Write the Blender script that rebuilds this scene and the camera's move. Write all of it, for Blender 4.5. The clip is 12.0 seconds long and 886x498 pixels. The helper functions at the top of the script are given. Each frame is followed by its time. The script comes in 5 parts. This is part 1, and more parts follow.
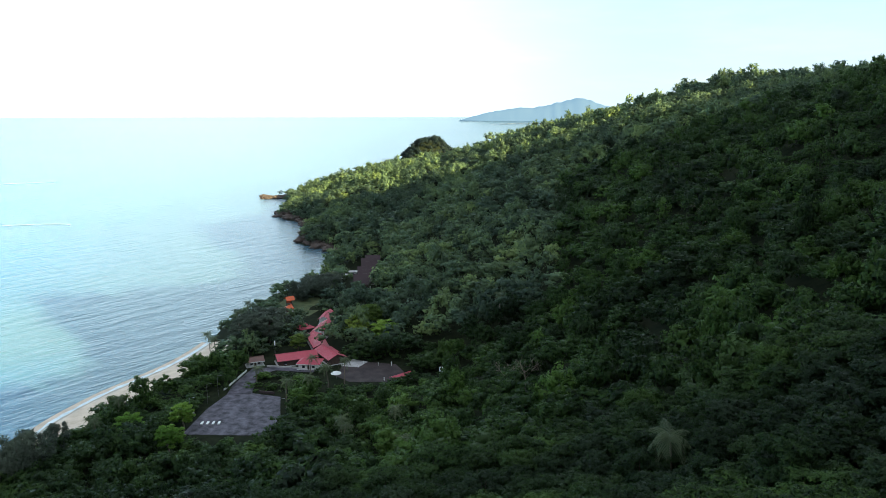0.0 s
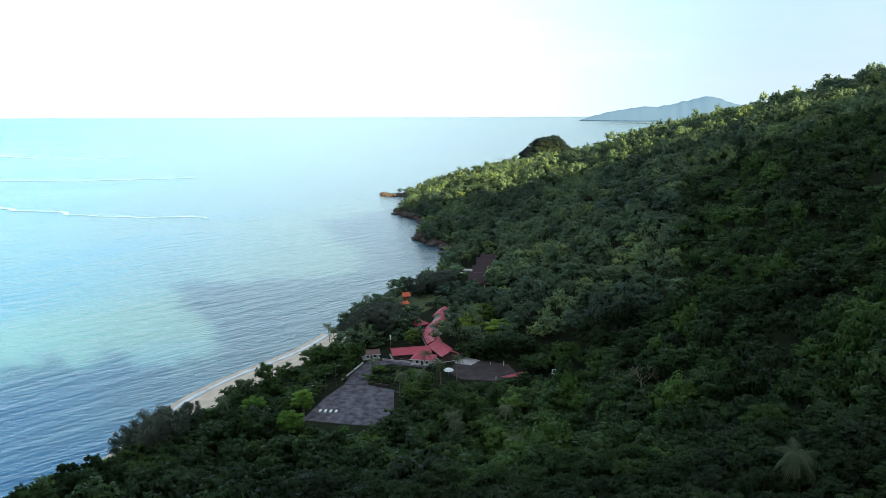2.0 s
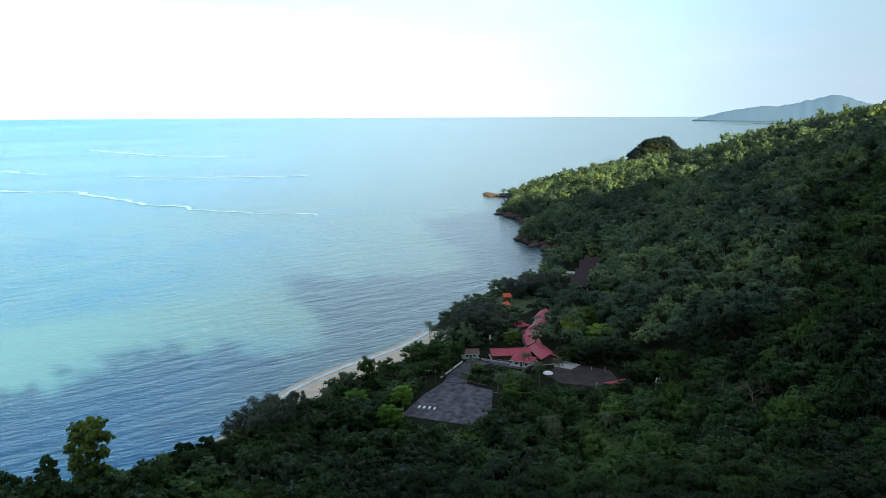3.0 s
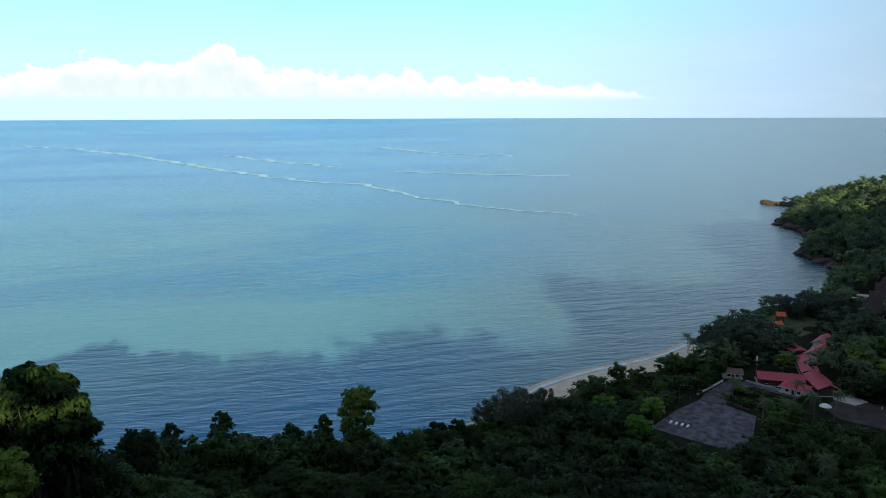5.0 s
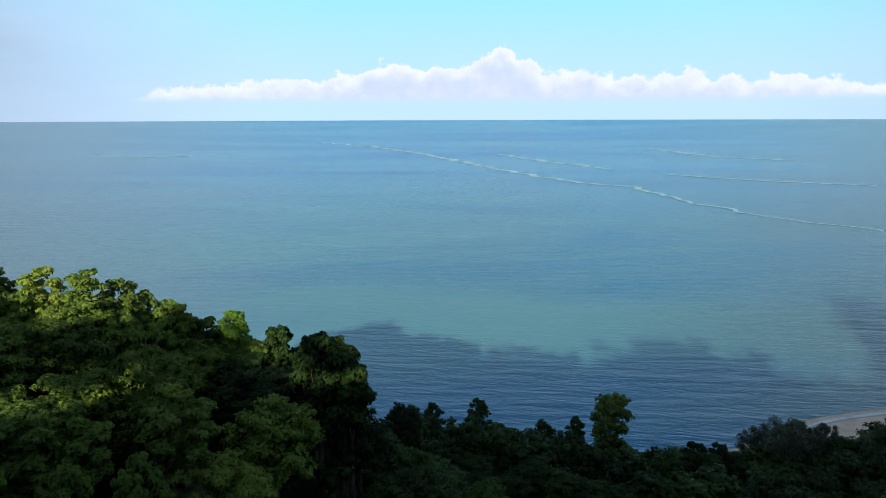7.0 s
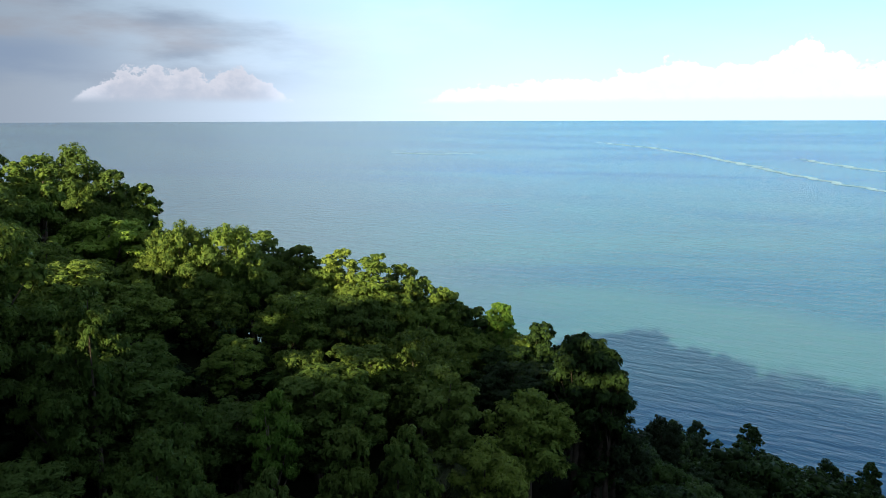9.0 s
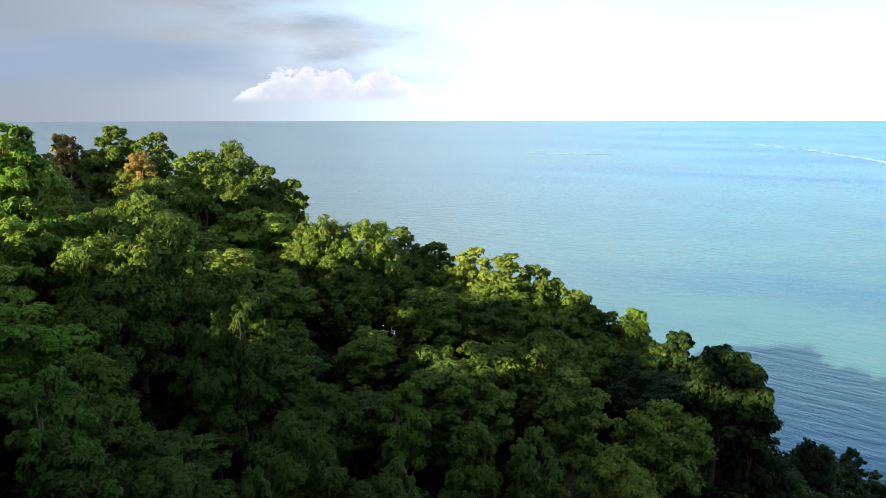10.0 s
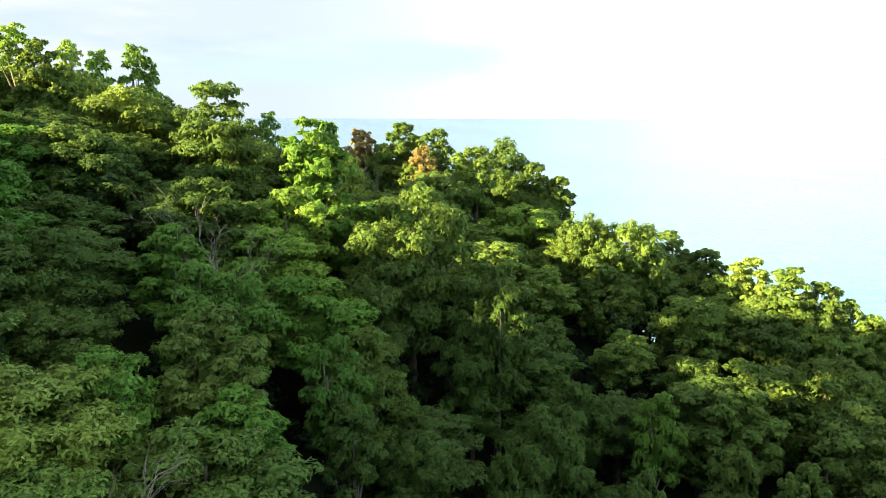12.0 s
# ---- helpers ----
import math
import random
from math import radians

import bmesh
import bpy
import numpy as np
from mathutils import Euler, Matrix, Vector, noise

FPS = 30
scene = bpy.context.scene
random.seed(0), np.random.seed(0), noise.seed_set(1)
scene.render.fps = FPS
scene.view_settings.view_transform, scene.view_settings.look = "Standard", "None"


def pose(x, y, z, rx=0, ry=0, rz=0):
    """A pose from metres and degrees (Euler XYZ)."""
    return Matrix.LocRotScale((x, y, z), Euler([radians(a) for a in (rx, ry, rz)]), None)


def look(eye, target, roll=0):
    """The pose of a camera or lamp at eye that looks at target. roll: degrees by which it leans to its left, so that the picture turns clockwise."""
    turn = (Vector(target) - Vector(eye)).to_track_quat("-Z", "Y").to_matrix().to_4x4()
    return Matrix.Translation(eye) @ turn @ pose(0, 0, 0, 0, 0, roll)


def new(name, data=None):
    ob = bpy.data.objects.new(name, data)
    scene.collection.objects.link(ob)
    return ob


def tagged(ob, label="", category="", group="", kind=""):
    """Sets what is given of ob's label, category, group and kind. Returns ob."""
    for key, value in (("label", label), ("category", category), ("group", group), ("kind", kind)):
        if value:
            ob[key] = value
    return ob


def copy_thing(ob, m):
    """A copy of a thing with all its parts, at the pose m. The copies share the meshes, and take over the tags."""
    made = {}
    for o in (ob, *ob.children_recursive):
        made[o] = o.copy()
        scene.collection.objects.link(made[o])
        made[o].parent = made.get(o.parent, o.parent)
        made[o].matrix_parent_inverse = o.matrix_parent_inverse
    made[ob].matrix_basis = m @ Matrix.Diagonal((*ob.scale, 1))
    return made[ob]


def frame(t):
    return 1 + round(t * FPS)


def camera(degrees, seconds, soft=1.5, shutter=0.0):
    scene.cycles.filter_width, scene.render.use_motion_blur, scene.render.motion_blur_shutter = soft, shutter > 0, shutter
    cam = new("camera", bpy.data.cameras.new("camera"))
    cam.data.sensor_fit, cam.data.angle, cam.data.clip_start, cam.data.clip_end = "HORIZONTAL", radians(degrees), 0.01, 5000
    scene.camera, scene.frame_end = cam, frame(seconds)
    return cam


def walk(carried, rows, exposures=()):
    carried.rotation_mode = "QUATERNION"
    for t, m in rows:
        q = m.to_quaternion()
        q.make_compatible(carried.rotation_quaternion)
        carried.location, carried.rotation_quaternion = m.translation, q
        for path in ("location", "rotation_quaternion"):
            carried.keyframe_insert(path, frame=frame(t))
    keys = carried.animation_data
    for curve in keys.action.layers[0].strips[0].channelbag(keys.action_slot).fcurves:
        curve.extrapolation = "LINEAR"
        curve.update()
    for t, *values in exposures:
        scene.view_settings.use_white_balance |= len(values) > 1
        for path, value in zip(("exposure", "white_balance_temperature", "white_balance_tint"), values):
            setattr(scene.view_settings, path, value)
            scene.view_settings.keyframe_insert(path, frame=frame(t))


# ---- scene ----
# A hovering drone turns slowly to its left over a forested bay. North is +y, the sea lies to the west.
# ---------------------------------------------------------------- camera
EYE = Vector((0.0, 0.0, 120.0))
cam = camera(63.75, 12.0, soft=0.8)
TURN = [  # seconds, heading to the left of north, pitch, lean
    (0.0, -3.61, -10.74, -0.04),
    (0.5, -2.04, -10.77, 0.07),
    (1.0, -0.00, -10.77, 0.04),
    (1.5, 2.91, -10.77, 0.07),
    (2.0, 5.82, -10.77, 0.12),
    (2.5, 9.21, -10.76, 0.19),
    (3.0, 14.15, -10.72, 0.22),
    (5.0, 35.02, -10.64, 0.19),
    (5.5, 40.19, -10.60, 0.27),
    (6.0, 45.55, -10.60, 0.21),
    (6.5, 50.96, -10.56, 0.23),
    (7.0, 56.36, -10.51, 0.19),
    (9.0, 78.07, -10.44, 0.16),
    (9.5, 83.50, -10.42, 0.11),
    (10.0, 88.94, -10.46, 0.08),
    (10.5, 94.39, -10.49, 0.05),
    (11.0, 99.69, -10.53, 0.02),
    (11.5, 105.13, -10.57, -0.08),
    (12.0, 110.22, -10.63, -0.13),
]
walk(cam, [(t, pose(EYE.x, EYE.y, EYE.z, 90 + p, 0, y) @ pose(0, 0, 0, 0, 0, -l)) for t, y, p, l in TURN],
     exposures=[(0.0, 2.5, 6250, 14), (2.0, 2.25, 6200, 14), (3.0, 1.9, 6000, 13), (5.0, 1.05, 5650, 15), (7.0, 0.75, 5500, 15), (9.0, 1.2, 5950, 17), (10.5, 1.98, 6250, 16), (12.0, 2.82, 6550, 11)])

# ---------------------------------------------------------------- world and sun
SUN_BEARING, SUN_HEIGHT = 132.0, 18.6          # clockwise from north, degrees
world = bpy.data.worlds.new("sky")
scene.world = world
world.use_nodes = True
W = world.node_tree
W.nodes.clear()


def wmath(op, a, b=None, c=None, clamp=False):
    n = W.nodes.new("ShaderNodeMath")
    n.operation, n.use_clamp = op, clamp
    for i, x in enumerate((a, b, c)):
        if x is None:
            continue
        if isinstance(x, (int, float)):
            n.inputs[i].default_value = x
        else:
            W.links.new(x, n.inputs[i])
    return n.outputs[0]


def wsmooth(x, lo, hi):
    n = W.nodes.new("ShaderNodeMapRange")
    n.interpolation_type = "SMOOTHSTEP"
    for i, v in enumerate((lo, hi)):
        if isinstance(v, (int, float)):
            n.inputs[1 + i].default_value = v
        else:
            W.links.new(v, n.inputs[1 + i])
    W.links.new(x, n.inputs[0])
    return n.outputs[0]


def wmix(f, a, b):
    n = W.nodes.new("ShaderNodeMix")
    n.data_type = "RGBA"
    for sock, x in ((n.inputs[0], f), (n.inputs[6], a), (n.inputs[7], b)):
        if isinstance(x, (int, float)):
            sock.default_value = x
        elif isinstance(x, tuple):
            sock.default_value = (*x, 1)
        else:
            W.links.new(x, sock)
    return n.outputs[2]


def wnoise(vec, scale, detail=6, rough=0.55):
    n = W.nodes.new("ShaderNodeTexNoise")
    n.inputs["Scale"].default_value, n.inputs["Detail"].default_value, n.inputs["Roughness"].default_value = scale, detail, rough
    W.links.new(vec, n.inputs["Vector"])
    return n.outputs[0]


def wvec(x, y, z):
    n = W.nodes.new("ShaderNodeCombineXYZ")
    for i, v in enumerate((x, y, z)):
        if isinstance(v, (int, float)):
            n.inputs[i].default_value = v
        else:
            W.links.new(v, n.inputs[i])
    return n.outputs[0]


sky = W.nodes.new("ShaderNodeTexSky")
sky.sky_type, sky.sun_disc = "NISHITA", False
sky.sun_elevation, sky.sun_rotation = radians(SUN_HEIGHT), radians(SUN_BEARING)
sky.air_density, sky.dust_density, sky.ozone_density = 1.0, 1.0, 2.0
scaled = W.nodes.new("ShaderNodeVectorMath")
scaled.operation = "SCALE"
W.links.new(sky.outputs[0], scaled.inputs[0])
scaled.inputs["Scale"].default_value = 0.16
coords = W.nodes.new("ShaderNodeTexCoord")
parts = W.nodes.new("ShaderNodeSeparateXYZ")
W.links.new(coords.outputs["Generated"], parts.inputs[0])
dx, dy, dz = parts.outputs
bearing = wmath("MULTIPLY", wmath("ARCTAN2", wmath("MULTIPLY", dx, -1.0), dy), 57.29578)      # degrees to the left of north
height = wmath("MULTIPLY", wmath("ARCSINE", dz), 57.29578)
# thin white haze towards the horizon
haze = wmath("MULTIPLY", wsmooth(height, 16.0, 0.0), 0.88)
clear = wmix(wsmooth(height, 35.0, 8.0), scaled.outputs[0], (0.36, 1.16, 1.42))
base = wmix(haze, clear, (0.93, 1.10, 1.18))
# high veil of cloud, thicker to the south-west and north
plane = wvec(wmath("DIVIDE", dx, wmath("ADD", wmath("MAXIMUM", dz, 0.0), 0.12)), wmath("DIVIDE", dy, wmath("ADD", wmath("MAXIMUM", dz, 0.0), 0.12)), 0.0)
veil = wsmooth(wnoise(plane, 0.55, 7, 0.6), 0.42, 0.72)
south = wsmooth(bearing, 62.0, 100.0)
north = wsmooth(bearing, 30.0, 0.0)
veil = wmath("MULTIPLY", veil, wmath("ADD", wmath("MULTIPLY", north, 0.9), wmath("ADD", 0.1, wmath("MULTIPLY", south, 0.5))), clamp=True)
base = wmix(veil, base, (1.00, 1.20, 1.28))
# deeper blue above the haze, thin bright cloud at the zenith
base = wmix(wmath("MULTIPLY", wsmooth(height, 11.0, 26.0), 0.9), base, (0.34, 0.47, 0.64))
base = wmix(wmath("MULTIPLY", wsmooth(height, 34.0, 62.0), wmath("ADD", 0.7, wmath("MULTIPLY", wsmooth(wnoise(plane, 1.1, 6, 0.6), 0.35, 0.65), 0.3))), base, (1.05, 1.14, 1.22))
base = wmix(wmath("MULTIPLY", north, 0.6), base, (0.95, 1.19, 1.27))
base = wmix(wmath("MULTIPLY", wmath("MULTIPLY", wsmooth(bearing, 42.0, 8.0), wsmooth(bearing, -75.0, -35.0)), wmath("MULTIPLY", wsmooth(height, 9.0, 15.0), wsmooth(height, 50.0, 28.0))), base, (1.35, 1.72, 1.80))
base = wmix(wmath("MULTIPLY", south, 0.75), base, (0.89, 1.03, 1.11))
base = wmix(wmath("MULTIPLY", wmath("MULTIPLY", wsmooth(bearing, 88.0, 124.0), wsmooth(bearing, 175.0, 150.0)), wsmooth(height, 40.0, 20.0)), base, (0.48, 0.56, 0.61))
# soft layered cloud to the south-west, with one blue-grey bank low down
streak = wnoise(wvec(wmath("MULTIPLY", bearing, 0.05), wmath("MULTIPLY", height, 0.20), 3.0), 1.0, 6, 0.55)
layer = wmath("MULTIPLY", wmath("MULTIPLY", wsmooth(streak, 0.42, 0.60), wsmooth(bearing, 80.0, 100.0)), wsmooth(height, 0.8, 5.0), clamp=True)
grey = wmix(wsmooth(wnoise(wvec(wmath("MULTIPLY", bearing, 0.06), wmath("MULTIPLY", height, 0.30), 9.0), 1.0, 5, 0.5), 0.36, 0.60), (0.42, 0.52, 0.61), (0.60, 0.63, 0.65))
base = wmix(wmath("MULTIPLY", layer, 0.85), base, grey)
ragged = wmath("ADD", height, wmath("MULTIPLY", wmath("SUBTRACT", streak, 0.5), 7.0))
bank = wmath("MULTIPLY", wmath("MULTIPLY", wsmooth(ragged, 1.6, 3.6), wsmooth(ragged, 6.2, 4.2)), wmath("MULTIPLY", wsmooth(bearing, 99.0, 109.0), wsmooth(bearing, 138.0, 120.0)))
base = wmix(wmath("MULTIPLY", bank, 0.9), base, (0.47, 0.61, 0.76))
# row of cumulus with flat feet, low over the sea, and a lone one to the south-west
bumps = wnoise(wvec(wmath("MULTIPLY", bearing, 0.55), wmath("MULTIPLY", height, 0.60), 5.0), 1.0, 8, 0.62)
heaps = W.nodes.new("ShaderNodeValToRGB")
heaps.color_ramp.interpolation = "B_SPLINE"
for _b, _t in ((12, 2.0), (22, 2.6), (26, 2.1), (32, 3.0), (35, 2.3), (38, 3.5), (42, 2.4), (45.4, 3.9), (48.5, 2.6), (51.6, 6.2), (54.2, 3.2), (56.6, 4.4), (58.2, 3.0), (60, 4.7), (63.5, 2.8), (67.5, 2.8), (71, 2.2), (76, 2.6), (83, 2.0), (88, 1.4)):
    _e = heaps.color_ramp.elements.new((_b - 10) / 80)
    _e.color = (_t / 10, _t / 10, _t / 10, 1)
for _e in [e for e in heaps.color_ramp.elements if e.position in (0.0, 1.0)]:
    _e.color = (0.12, 0.12, 0.12, 1)
W.links.new(wmath("DIVIDE", wmath("SUBTRACT", bearing, 10.0), 80.0), heaps.inputs[0])
broad = wmath("MULTIPLY", heaps.outputs[0], 10.0)
width = wmath("MULTIPLY", wsmooth(bearing, 6.0, 30.0), wsmooth(bearing, 90.0, 72.0))
lone = wmath("MULTIPLY", wsmooth(bearing, 86.0, 94.0), wsmooth(bearing, 107.0, 102.0))
rise = wmath("MULTIPLY", wmath("SUBTRACT", bumps, 0.42), 4.2)
tops = wmath("ADD", wmath("MULTIPLY", width, wmath("ADD", broad, wmath("MULTIPLY", rise, 0.75))), wmath("MULTIPLY", lone, wmath("ADD", 3.2, wmath("MULTIPLY", rise, 1.3))))
puff = wmath("MULTIPLY", wsmooth(wmath("SUBTRACT", tops, height), 0.0, 0.35), wsmooth(height, 1.0, 1.7))
puff = wmath("MULTIPLY", puff, wmath("ADD", wmath("MULTIPLY", width, 1.1), wmath("MULTIPLY", lone, 0.8)), clamp=True)
west = wmath("MULTIPLY", wmath("MULTIPLY", wsmooth(bearing, -22.0, 38.0), wsmooth(bearing, 110.0, 66.0)), wsmooth(height, 30.0, 12.0))
lift = W.nodes.new("ShaderNodeVectorMath")
lift.operation = "SCALE"
W.links.new(base, lift.inputs[0])
W.links.new(wmath("ADD", 1.0, wmath("ADD", wmath("MULTIPLY", west, 1.85), wmath("MULTIPLY", south, 0.5))), lift.inputs["Scale"])
lit = wmath("ADD", wmath("MULTIPLY", wsmooth(wmath("SUBTRACT", tops, height), 1.8, 0.1), 0.7), wmath("MULTIPLY", wmath("SUBTRACT", wnoise(wvec(wmath("MULTIPLY", bearing, 0.7), wmath("MULTIPLY", height, 0.7), 8.0), 1.0, 5, 0.6), 0.4), 1.0), clamp=True)
fleece = wmix(lit, (2.75, 2.90, 3.02), (3.95, 3.78, 3.62))
fleece = wmix(lone, fleece, wmix(lit, (1.45, 1.56, 1.66), (2.20, 2.14, 2.08)))
base = wmix(puff, lift.outputs[0], fleece)
back = W.nodes.new("ShaderNodeBackground")
W.links.new(base, back.inputs[0])
back.inputs[1].default_value = 0.16
wout = W.nodes.new("ShaderNodeOutputWorld")
W.links.new(back.outputs[0], wout.inputs[0])

sun = new("sun", bpy.data.lights.new("sun", "SUN"))
sun.data.energy, sun.data.angle, sun.data.color = 4.2, radians(0.55), (1.0, 0.86, 0.42)
_b, _h = radians(SUN_BEARING), radians(SUN_HEIGHT)
SUNWARD = Vector((math.sin(_b) * math.cos(_h), math.cos(_b) * math.cos(_h), math.sin(_h)))
sun.matrix_world = look(SUNWARD * 900, (0, 0, 0))

# ---------------------------------------------------------------- materials


class Mat:
    """A node material with short links."""

    def __init__(self, name):
        self.m = bpy.data.materials.new(name)
        self.m.use_nodes = True
        self.t = self.m.node_tree
        self.p = self.t.nodes["Principled BSDF"]
        self.out = self.t.nodes["Material Output"]

    def n(self, kind):
        return self.t.nodes.new(kind)

    def put(self, sock, x):
        if isinstance(x, (int, float)):
            sock.default_value = x
        elif isinstance(x, tuple):
            sock.default_value = (*x, 1) if len(x) == 3 and sock.type == "RGBA" else x
        else:
            self.t.links.new(x, sock)

    def mix(self, f, a, b):
        n = self.n("ShaderNodeMix")
        n.data_type = "RGBA"
        for s, x in ((n.inputs[0], f), (n.inputs[6], a), (n.inputs[7], b)):
            self.put(s, x)
        return n.outputs[2]

    def math(self, op, a, b=0.0, clamp=False):
        n = self.n("ShaderNodeMath")
        n.operation, n.use_clamp = op, clamp
        self.put(n.inputs[0], a)
        self.put(n.inputs[1], b)
        return n.outputs[0]

    def step(self, x, lo, hi):
        n = self.n("ShaderNodeMapRange")
        n.interpolation_type = "SMOOTHSTEP"
        for i, v in enumerate((x, lo, hi)):
            self.put(n.inputs[i], v)
        return n.outputs[0]

    def place(self, scale=(1, 1, 1), world=True, turn=0.0):
        c = self.n("ShaderNodeNewGeometry") if world else self.n("ShaderNodeTexCoord")
        m = self.n("ShaderNodeMapping")
        m.inputs["Scale"].default_value = scale
        m.inputs["Rotation"].default_value = (0, 0, turn)
        self.t.links.new(c.outputs["Position" if world else "Object"], m.inputs[0])
        return m.outputs[0]

    def along(self, heading, across, lengthwise):
        """Coordinates stretched along crests that run square to the heading."""
        h = radians(heading)
        c = self.n("ShaderNodeNewGeometry")
        out = self.n("ShaderNodeCombineXYZ")
        for i, (v, s) in enumerate((((-math.sin(h), math.cos(h), 0), across), ((math.cos(h), math.sin(h), 0), lengthwise))):
            d = self.n("ShaderNodeVectorMath")
            d.operation = "DOT_PRODUCT"
            self.t.links.new(c.outputs["Position"], d.inputs[0])
            d.inputs[1].default_value = tuple(x * s for x in v)
            self.t.links.new(d.outputs["Value"], out.inputs[i])
        return out.outputs[0]

    def noise(self, vec, scale, detail=4, rough=0.55, warp=0.0):
        n = self.n("ShaderNodeTexNoise")
        for k, v in (("Scale", scale), ("Detail", detail), ("Roughness", rough), ("Distortion", warp)):
            n.inputs[k].default_value = v
        self.t.links.new(vec, n.inputs["Vector"])
        return n.outputs[0]

    def bump(self, h, strength=0.3, dist=0.1):
        b = self.n("ShaderNodeBump")
        b.inputs["Strength"].default_value, b.inputs["Distance"].default_value = strength, dist
        self.t.links.new(h, b.inputs["Height"])
        self.t.links.new(b.outputs[0], self.p.inputs["Normal"])

    def base(self, c, rough=0.7, metal=0.0, spec=0.5):
        self.put(self.p.inputs["Base Color"], c)
        self.put(self.p.inputs["Roughness"], rough)
        self.put(self.p.inputs["Metallic"], metal)
        self.put(self.p.inputs["Specular IOR Level"], spec)
        return self


def plain(name, a, b, scale=1.0, rough=0.7, bump=0.2, metal=0.0, spec=0.4):
    """A surface of two mottled tones with fine grain."""
    k = Mat(name)
    p = k.place()
    coarse, fine = k.noise(p, 0.35 * scale, 5), k.noise(p, 4.0 * scale, 4)
    k.base(k.mix(k.step(k.math("ADD", k.math("MULTIPLY", coarse, 0.65), k.math("MULTIPLY", fine, 0.35)), 0.34, 0.66), a, b), rough, metal, spec)
    k.bump(fine, bump, 0.03)
    return k.m


def leafy(name, dark, mid, light, glow=0.28, gloss=0.08, grain=2.2):
    """Foliage: tone by plant, shade by leaf, mottled by twig, light shining through."""
    k = Mat(name)
    tint = k.n("ShaderNodeAttribute")
    tint.attribute_name = "tint"
    own = k.n("ShaderNodeObjectInfo")
    tone = k.math("FRACT", k.math("ADD", tint.outputs["Fac"], own.outputs["Random"]))
    isle = k.n("ShaderNodeNewGeometry")
    leaf = isle.outputs["Random Per Island"]
    p = k.place()
    c = k.mix(k.step(tone, 0.0, 0.55), dark, mid)
    c = k.mix(k.step(tone, 0.62, 1.0), c, light)
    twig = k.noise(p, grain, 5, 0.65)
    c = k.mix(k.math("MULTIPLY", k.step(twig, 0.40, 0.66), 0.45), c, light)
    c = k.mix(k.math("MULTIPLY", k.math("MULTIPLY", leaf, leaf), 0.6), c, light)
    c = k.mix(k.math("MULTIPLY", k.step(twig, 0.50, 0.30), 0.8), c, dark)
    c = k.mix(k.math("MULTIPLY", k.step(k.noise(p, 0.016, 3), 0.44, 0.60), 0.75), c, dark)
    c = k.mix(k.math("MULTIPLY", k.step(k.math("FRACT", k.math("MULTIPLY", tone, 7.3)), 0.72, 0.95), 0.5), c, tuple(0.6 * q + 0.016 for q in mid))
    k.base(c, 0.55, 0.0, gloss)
    k.bump(twig, 0.8, 0.35 / grain)
    tr = k.n("ShaderNodeBsdfTranslucent")
    k.put(tr.inputs[0], k.mix(0.5, c, tuple(1.6 * q for q in light)))
    mx = k.n("ShaderNodeMixShader")
    mx.inputs[0].default_value = glow
    k.t.links.new(k.p.outputs[0], mx.inputs[1])
    k.t.links.new(tr.outputs[0], mx.inputs[2])
    k.t.links.new(mx.outputs[0], k.out.inputs[0])
    return k.m


# the next two carry the slopes' deep shade in their near-black, bluish tones
LEAF = leafy("shaded_broad_leaves", (0.006, 0.012, 0.010), (0.018, 0.038, 0.020), (0.082, 0.150, 0.032))
LEAF_MID = leafy("shaded_slope_leaves", (0.005, 0.010, 0.009), (0.015, 0.032, 0.018), (0.076, 0.142, 0.030), grain=1.3)
# far leaves: distance haze put into the colour as a paler, bluer green
LEAF_FAR = leafy("hazed_far_leaves", (0.026, 0.050, 0.050), (0.062, 0.114, 0.086), (0.200, 0.270, 0.098), grain=0.8)
LEAF_SHORE = leafy("shore_leaves", (0.010, 0.020, 0.014), (0.031, 0.066, 0.028), (0.115, 0.200, 0.042), grain=1.3)
# islet foliage darkened and blued in its colour, for shade and haze over it
LEAF_ISLE = leafy("shaded_islet_leaves", (0.010, 0.020, 0.022), (0.016, 0.030, 0.032), (0.030, 0.046, 0.044), 0.05, grain=0.6)
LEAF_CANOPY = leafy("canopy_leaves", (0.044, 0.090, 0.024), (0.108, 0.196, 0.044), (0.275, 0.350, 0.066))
LEAF_FRESH = leafy("fresh_leaves", (0.064, 0.170, 0.030), (0.128, 0.275, 0.044), (0.295, 0.410, 0.070))
NEEDLE = leafy("casuarina_needles", (0.046, 0.064, 0.050), (0.074, 0.096, 0.072), (0.145, 0.172, 0.120), 0.15)
FROND = leafy("palm_fronds", (0.060, 0.085, 0.045), (0.085, 0.115, 0.060), (0.150, 0.175, 0.090), 0.25)
DRY = leafy("dry_leaves", (0.200, 0.150, 0.060), (0.340, 0.250, 0.090), (0.500, 0.380, 0.150), 0.3)
BARK = plain("bark", (0.055, 0.042, 0.032), (0.13, 0.105, 0.08), 3.0, 0.9, 0.6)
PALEBARK = plain("pale_bark", (0.13, 0.105, 0.08), (0.26, 0.215, 0.165), 3.0, 0.85, 0.5)
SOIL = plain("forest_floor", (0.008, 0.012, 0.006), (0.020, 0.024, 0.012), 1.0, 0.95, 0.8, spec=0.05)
SAND = plain("sand", (0.48, 0.38, 0.29), (0.64, 0.52, 0.41), 0.6, 0.9, 0.2)


